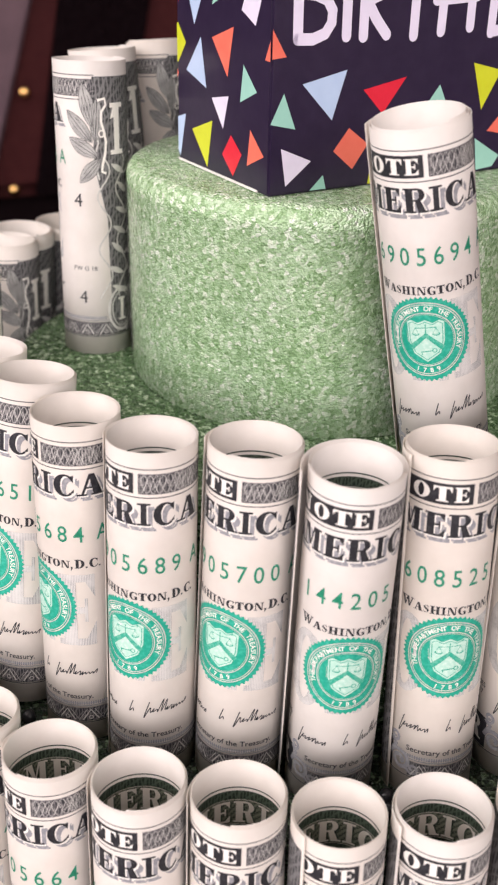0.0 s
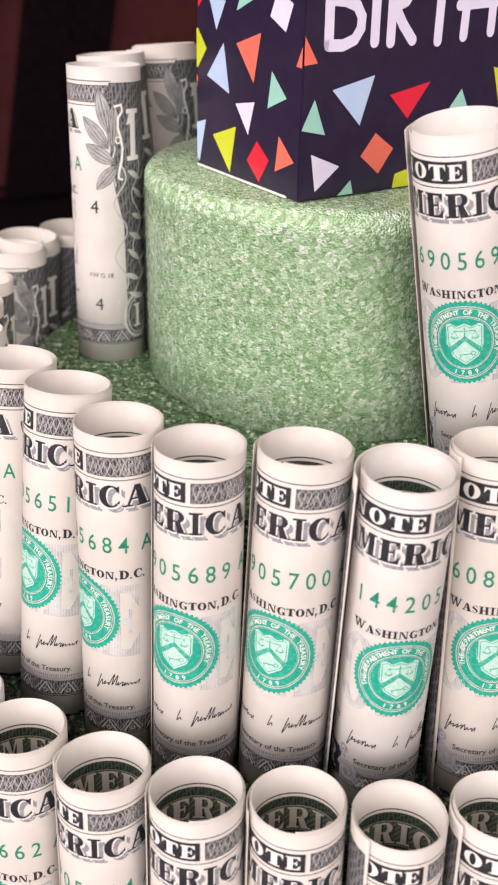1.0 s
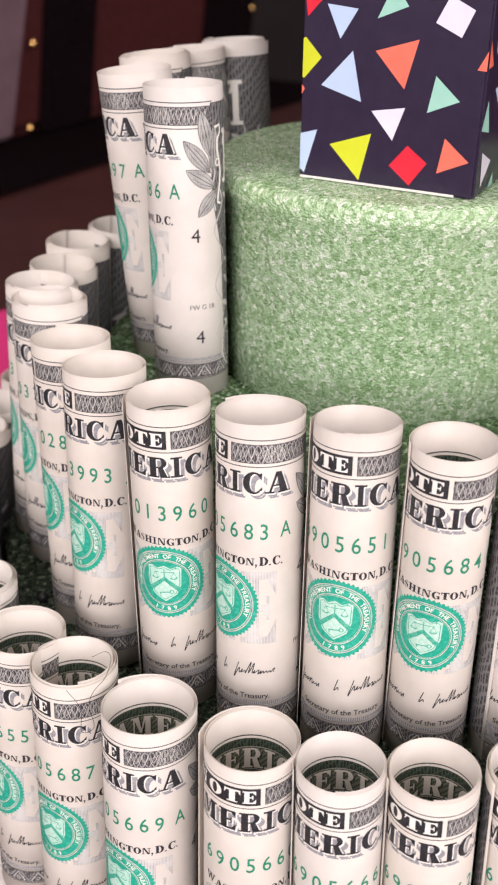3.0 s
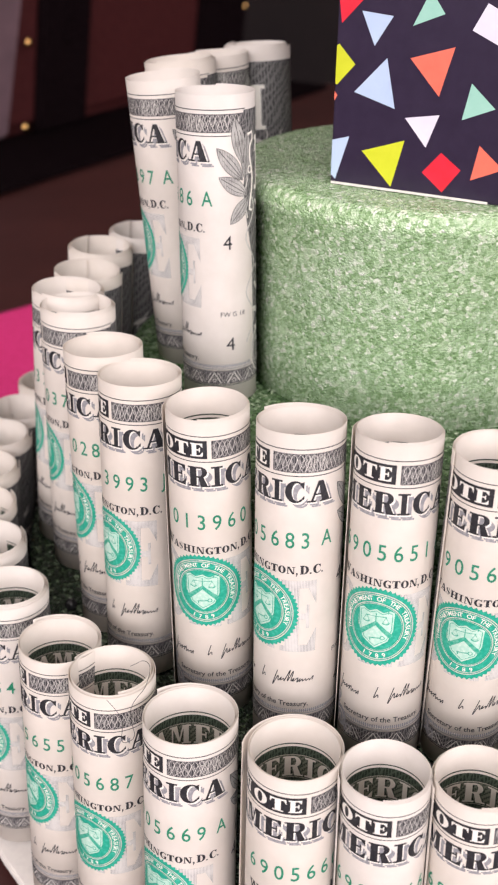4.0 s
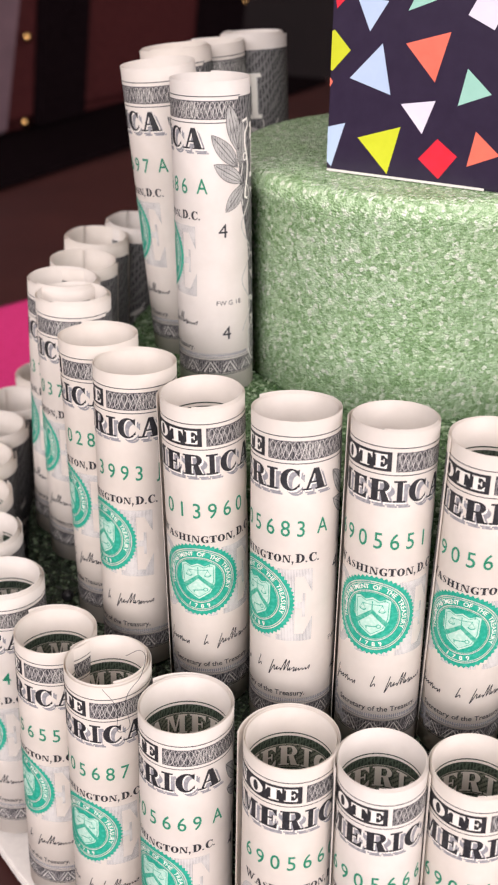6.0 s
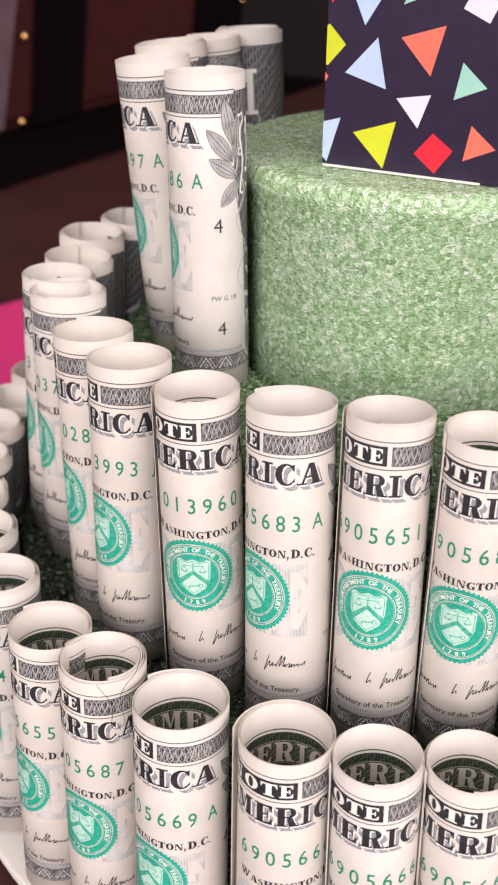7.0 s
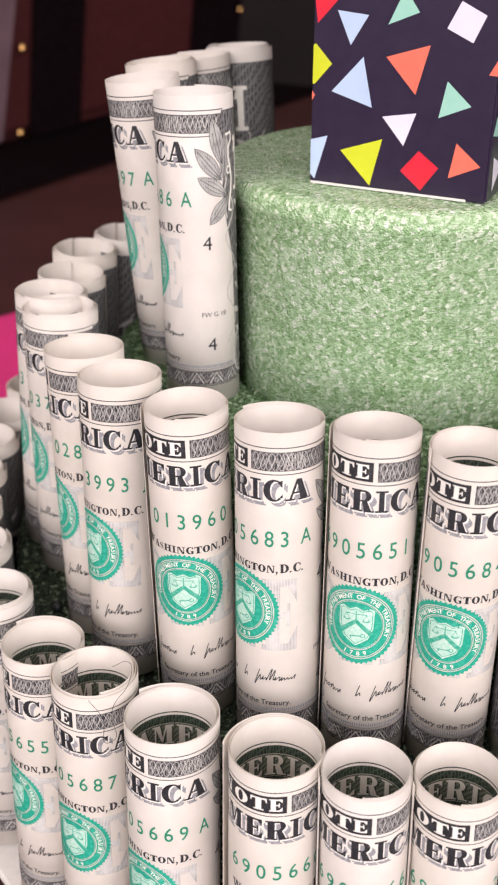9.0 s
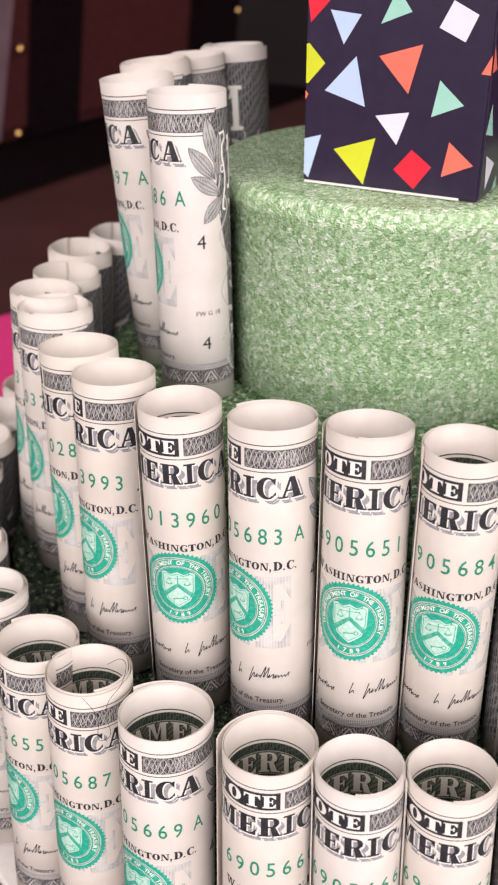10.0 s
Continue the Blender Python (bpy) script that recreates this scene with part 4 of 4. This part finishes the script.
# ---- table, cloth, room ----
def slab(name, m, x0, y0, z0, x1, y1, z1, mat, bevel=0.0, **tags):
    bm = bmesh.new()
    box_into(bm, x0, y0, z0, x1, y1, z1, bevel)
    ob = new(name, link_mesh(name, bm, mat))
    ob.matrix_world = m
    return tagged(ob, **tags)


def table():
    root = empty_thing("table", pose(-0.12, 0.22, 0.0, 0, 0, 14), "dark reddish-brown wooden table", "table")
    bm = bmesh.new()
    box_into(bm, -0.75, -0.75, TABLE - 0.032, 0.75, 0.75, TABLE - 0.0022, 0.004)
    part("tabletop", bm, WOOD, root)
    for x in (-0.68, 0.68):
        for y in (-0.68, 0.68):
            bm = bmesh.new()
            box_into(bm, x - 0.03, y - 0.03, 0, x + 0.03, y + 0.03, TABLE - 0.032, 0.003)
            part("leg", bm, WOOD, root)


table()


def table_cloth():
    """A thin cloth on the table; its free edge runs past the tiers."""
    bm = bmesh.new()
    nx, ny = 40, 40
    grid = [[None] * (ny + 1) for _ in range(nx + 1)]
    for i in range(nx + 1):
        for j in range(ny + 1):
            x, y = 0.13 * i / nx, -0.11 + 0.45 * j / ny
            z = 0.0006 * noise.noise(Vector((x * 22, y * 22, 0)))
            grid[i][j] = bm.verts.new((x, y, 0.0012 + z * min(1, i / 6)))
    for i in range(nx):
        for j in range(ny):
            bm.faces.new((grid[i][j], grid[i + 1][j], grid[i + 1][j + 1], grid[i][j + 1])).smooth = True
    ob = new("table_cloth", link_mesh("table_cloth", bm, CLOTH))
    ob.modifiers.new("thickness", "SOLIDIFY").thickness = 0.0012
    return ob


cloth = table_cloth()
cloth.matrix_world = pose(-0.2437, 0.2077, TABLE - 0.0012, 0, 0, -30.2) @ pose(0, -0.02, 0)
tagged(cloth, "bright magenta cloth runner lying flat on the wooden table", "tablecloth")


def cake_board():
    bm = bmesh.new()
    r = bmesh.ops.create_cone(bm, cap_ends=True, segments=96, radius1=126 * MM, radius2=126 * MM, depth=2.9 * MM)
    bmesh.ops.bevel(bm, geom=[e for e in bm.edges if abs(e.calc_face_angle(0)) > 1], offset=0.5 * MM, segments=2, affect="EDGES")
    ob = new("cake_board", link_mesh("cake_board", bm, CARD_EDGE))
    ob.matrix_world = pose(3.5 * MM, 5.1 * MM, Z0 - 116.5 * MM)
    return tagged(ob, "round white cardboard cake board lying on the table", "cake board")


cake_board()


def trunk():
    """A studded leather trunk standing on the table behind the cake; x runs along its front."""
    root = empty_thing("storage_trunk", pose(-0.446, 0.535, TABLE, 0, 0, 77.6), "dark brown leather trunk with black straps and brass studs", "trunk")
    bm = bmesh.new()
    box_into(bm, -0.62, 0, 0.004, 0.398, 0.26, 0.24, 0.012)
    part("trunk_body", bm, LEATHER, root)
    # flat black sheet in place of the trunk's shadow on the table
    bm = bmesh.new()
    box_into(bm, -0.64, -0.105, 0.0, 0.41, 0.27, 0.004, 0.001)
    part("base_flap", bm, STRAP_AND_SHADOW, root, "flat black sheet for the shadow before the trunk")
    for x0, x1 in ((-0.12, 0.034), (-0.56, -0.352)):
        bm = bmesh.new()
        box_into(bm, x0, -0.006, 0.008, x1, 0.0, 0.23, 0.003)
        for v in bm.verts:
            v.co.x -= 0.32 * (0.112 - v.co.z) * (1 if v.co.x > (x0 + x1) / 2 else 0)
        part("side_panel", bm, MAUVE, root, "dull mauve leather panel")
    for x0, x1, edge in ((0.056, 0.123, 0.038), (0.307, 0.398, 0.392), (-0.330, -0.262, -0.348)):
        bm = bmesh.new()
        box_into(bm, x0, -0.009, 0.006, x1, 0.0, 0.236, 0.003)
        for v in bm.verts:
            v.co.x -= 0.20 * (0.112 - v.co.z)
        s = part("strap", bm, STRAP_AND_SHADOW, root, "black leather strap")
        for k in range(6):
            for side, x in ((0, edge), (1, (x0 + x1) / 2)):
                z = 0.014 + 0.068 * k if side == 0 else 0.02 + 0.020 * k + 0.06
                bm = bmesh.new()
                bmesh.ops.create_uvsphere(bm, u_segments=12, v_segments=6, radius=0.0042 if side == 0 else 0.0028)
                for v in bm.verts:
                    v.co = Vector((v.co.x + x - 0.20 * (0.112 - z), v.co.y * 0.6 - 0.0095, v.co.z + z))
                if z < 0.225:
                    part("stud", bm, BRASS if side == 0 else STRAP_AND_SHADOW, s, smooth=True)
    return root


trunk()


def bead(x, y):
    bm = bmesh.new()
    bmesh.ops.create_uvsphere(bm, u_segments=16, v_segments=10, radius=1.5 * MM)
    ob = new("glass_bead", link_mesh("glass_bead", bm, BEAD, True))
    ob.matrix_world = pose(x * MM, y * MM, Z0 - 64.6 * MM)
    tagged(ob, "small round black glass bead lying between the rolls", "bead", "loose beads")


for bx, by in ((82.7, -46.4), (85.0, -48.6), (81.6, -50.4), (-62.0, -66.0), (26.0, -88.0)):
    bead(bx, by)



def stray_hair():
    """A fine dark hair caught over the rim of a lower roll."""
    cu = bpy.data.curves.new("stray_hair", "CURVE")
    cu.dimensions, cu.bevel_depth, cu.bevel_resolution = "3D", 0.05 * MM, 1
    sp = cu.splines.new("BEZIER")
    knots = ((-31.4, -107.6, -47.0), (-28.5, -108.3, -49.5), (-27.5, -107.9, -56.0), (-27.0, -106.6, -48.3), (-26.2, -101.4, -46.9), (-28.6, -96.4, -46.4), (-31.4, -97.4, -47.6))
    sp.bezier_points.add(len(knots) - 1)
    for p, (x, y, z) in zip(sp.bezier_points, knots):
        p.co = (x * MM, y * MM, z * MM + Z0)
        p.handle_left_type = p.handle_right_type = "AUTO"
    ob = bpy.data.objects.new("stray_hair", cu)
    me = bpy.data.meshes.new_from_object(ob)
    bpy.data.objects.remove(ob)
    bpy.data.curves.remove(cu)
    me.materials.append(BEAD)
    tagged(new("stray_hair", me), "fine dark hair caught on a rolled banknote's rim", "hair")


stray_hair()

# the room's shell; the cream walls and ceiling are unseen, added to bounce light
slab("floor", pose(0, 0, 0), -3, -3, -0.1, 3, 3, 0, WOOD, kind="structure", label="dark wooden floor")
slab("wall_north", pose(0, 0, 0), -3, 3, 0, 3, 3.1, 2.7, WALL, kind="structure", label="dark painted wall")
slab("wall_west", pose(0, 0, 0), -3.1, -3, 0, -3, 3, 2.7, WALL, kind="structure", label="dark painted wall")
slab("wall_south", pose(0, 0, 0), -3, -3.1, 0, 3, -3, 2.7, BOUNCE_CREAM, kind="structure", label="unseen cream wall added to bounce light")
slab("wall_east", pose(0, 0, 0), 3, -3, 0, 3.1, 3, 2.7, BOUNCE_CREAM, kind="structure", label="unseen cream wall added to bounce light")
slab("ceiling", pose(0, 0, 0), -3, -3, 2.7, 3, 3, 2.8, BOUNCE_CREAM, kind="structure", label="unseen cream ceiling added to bounce light")
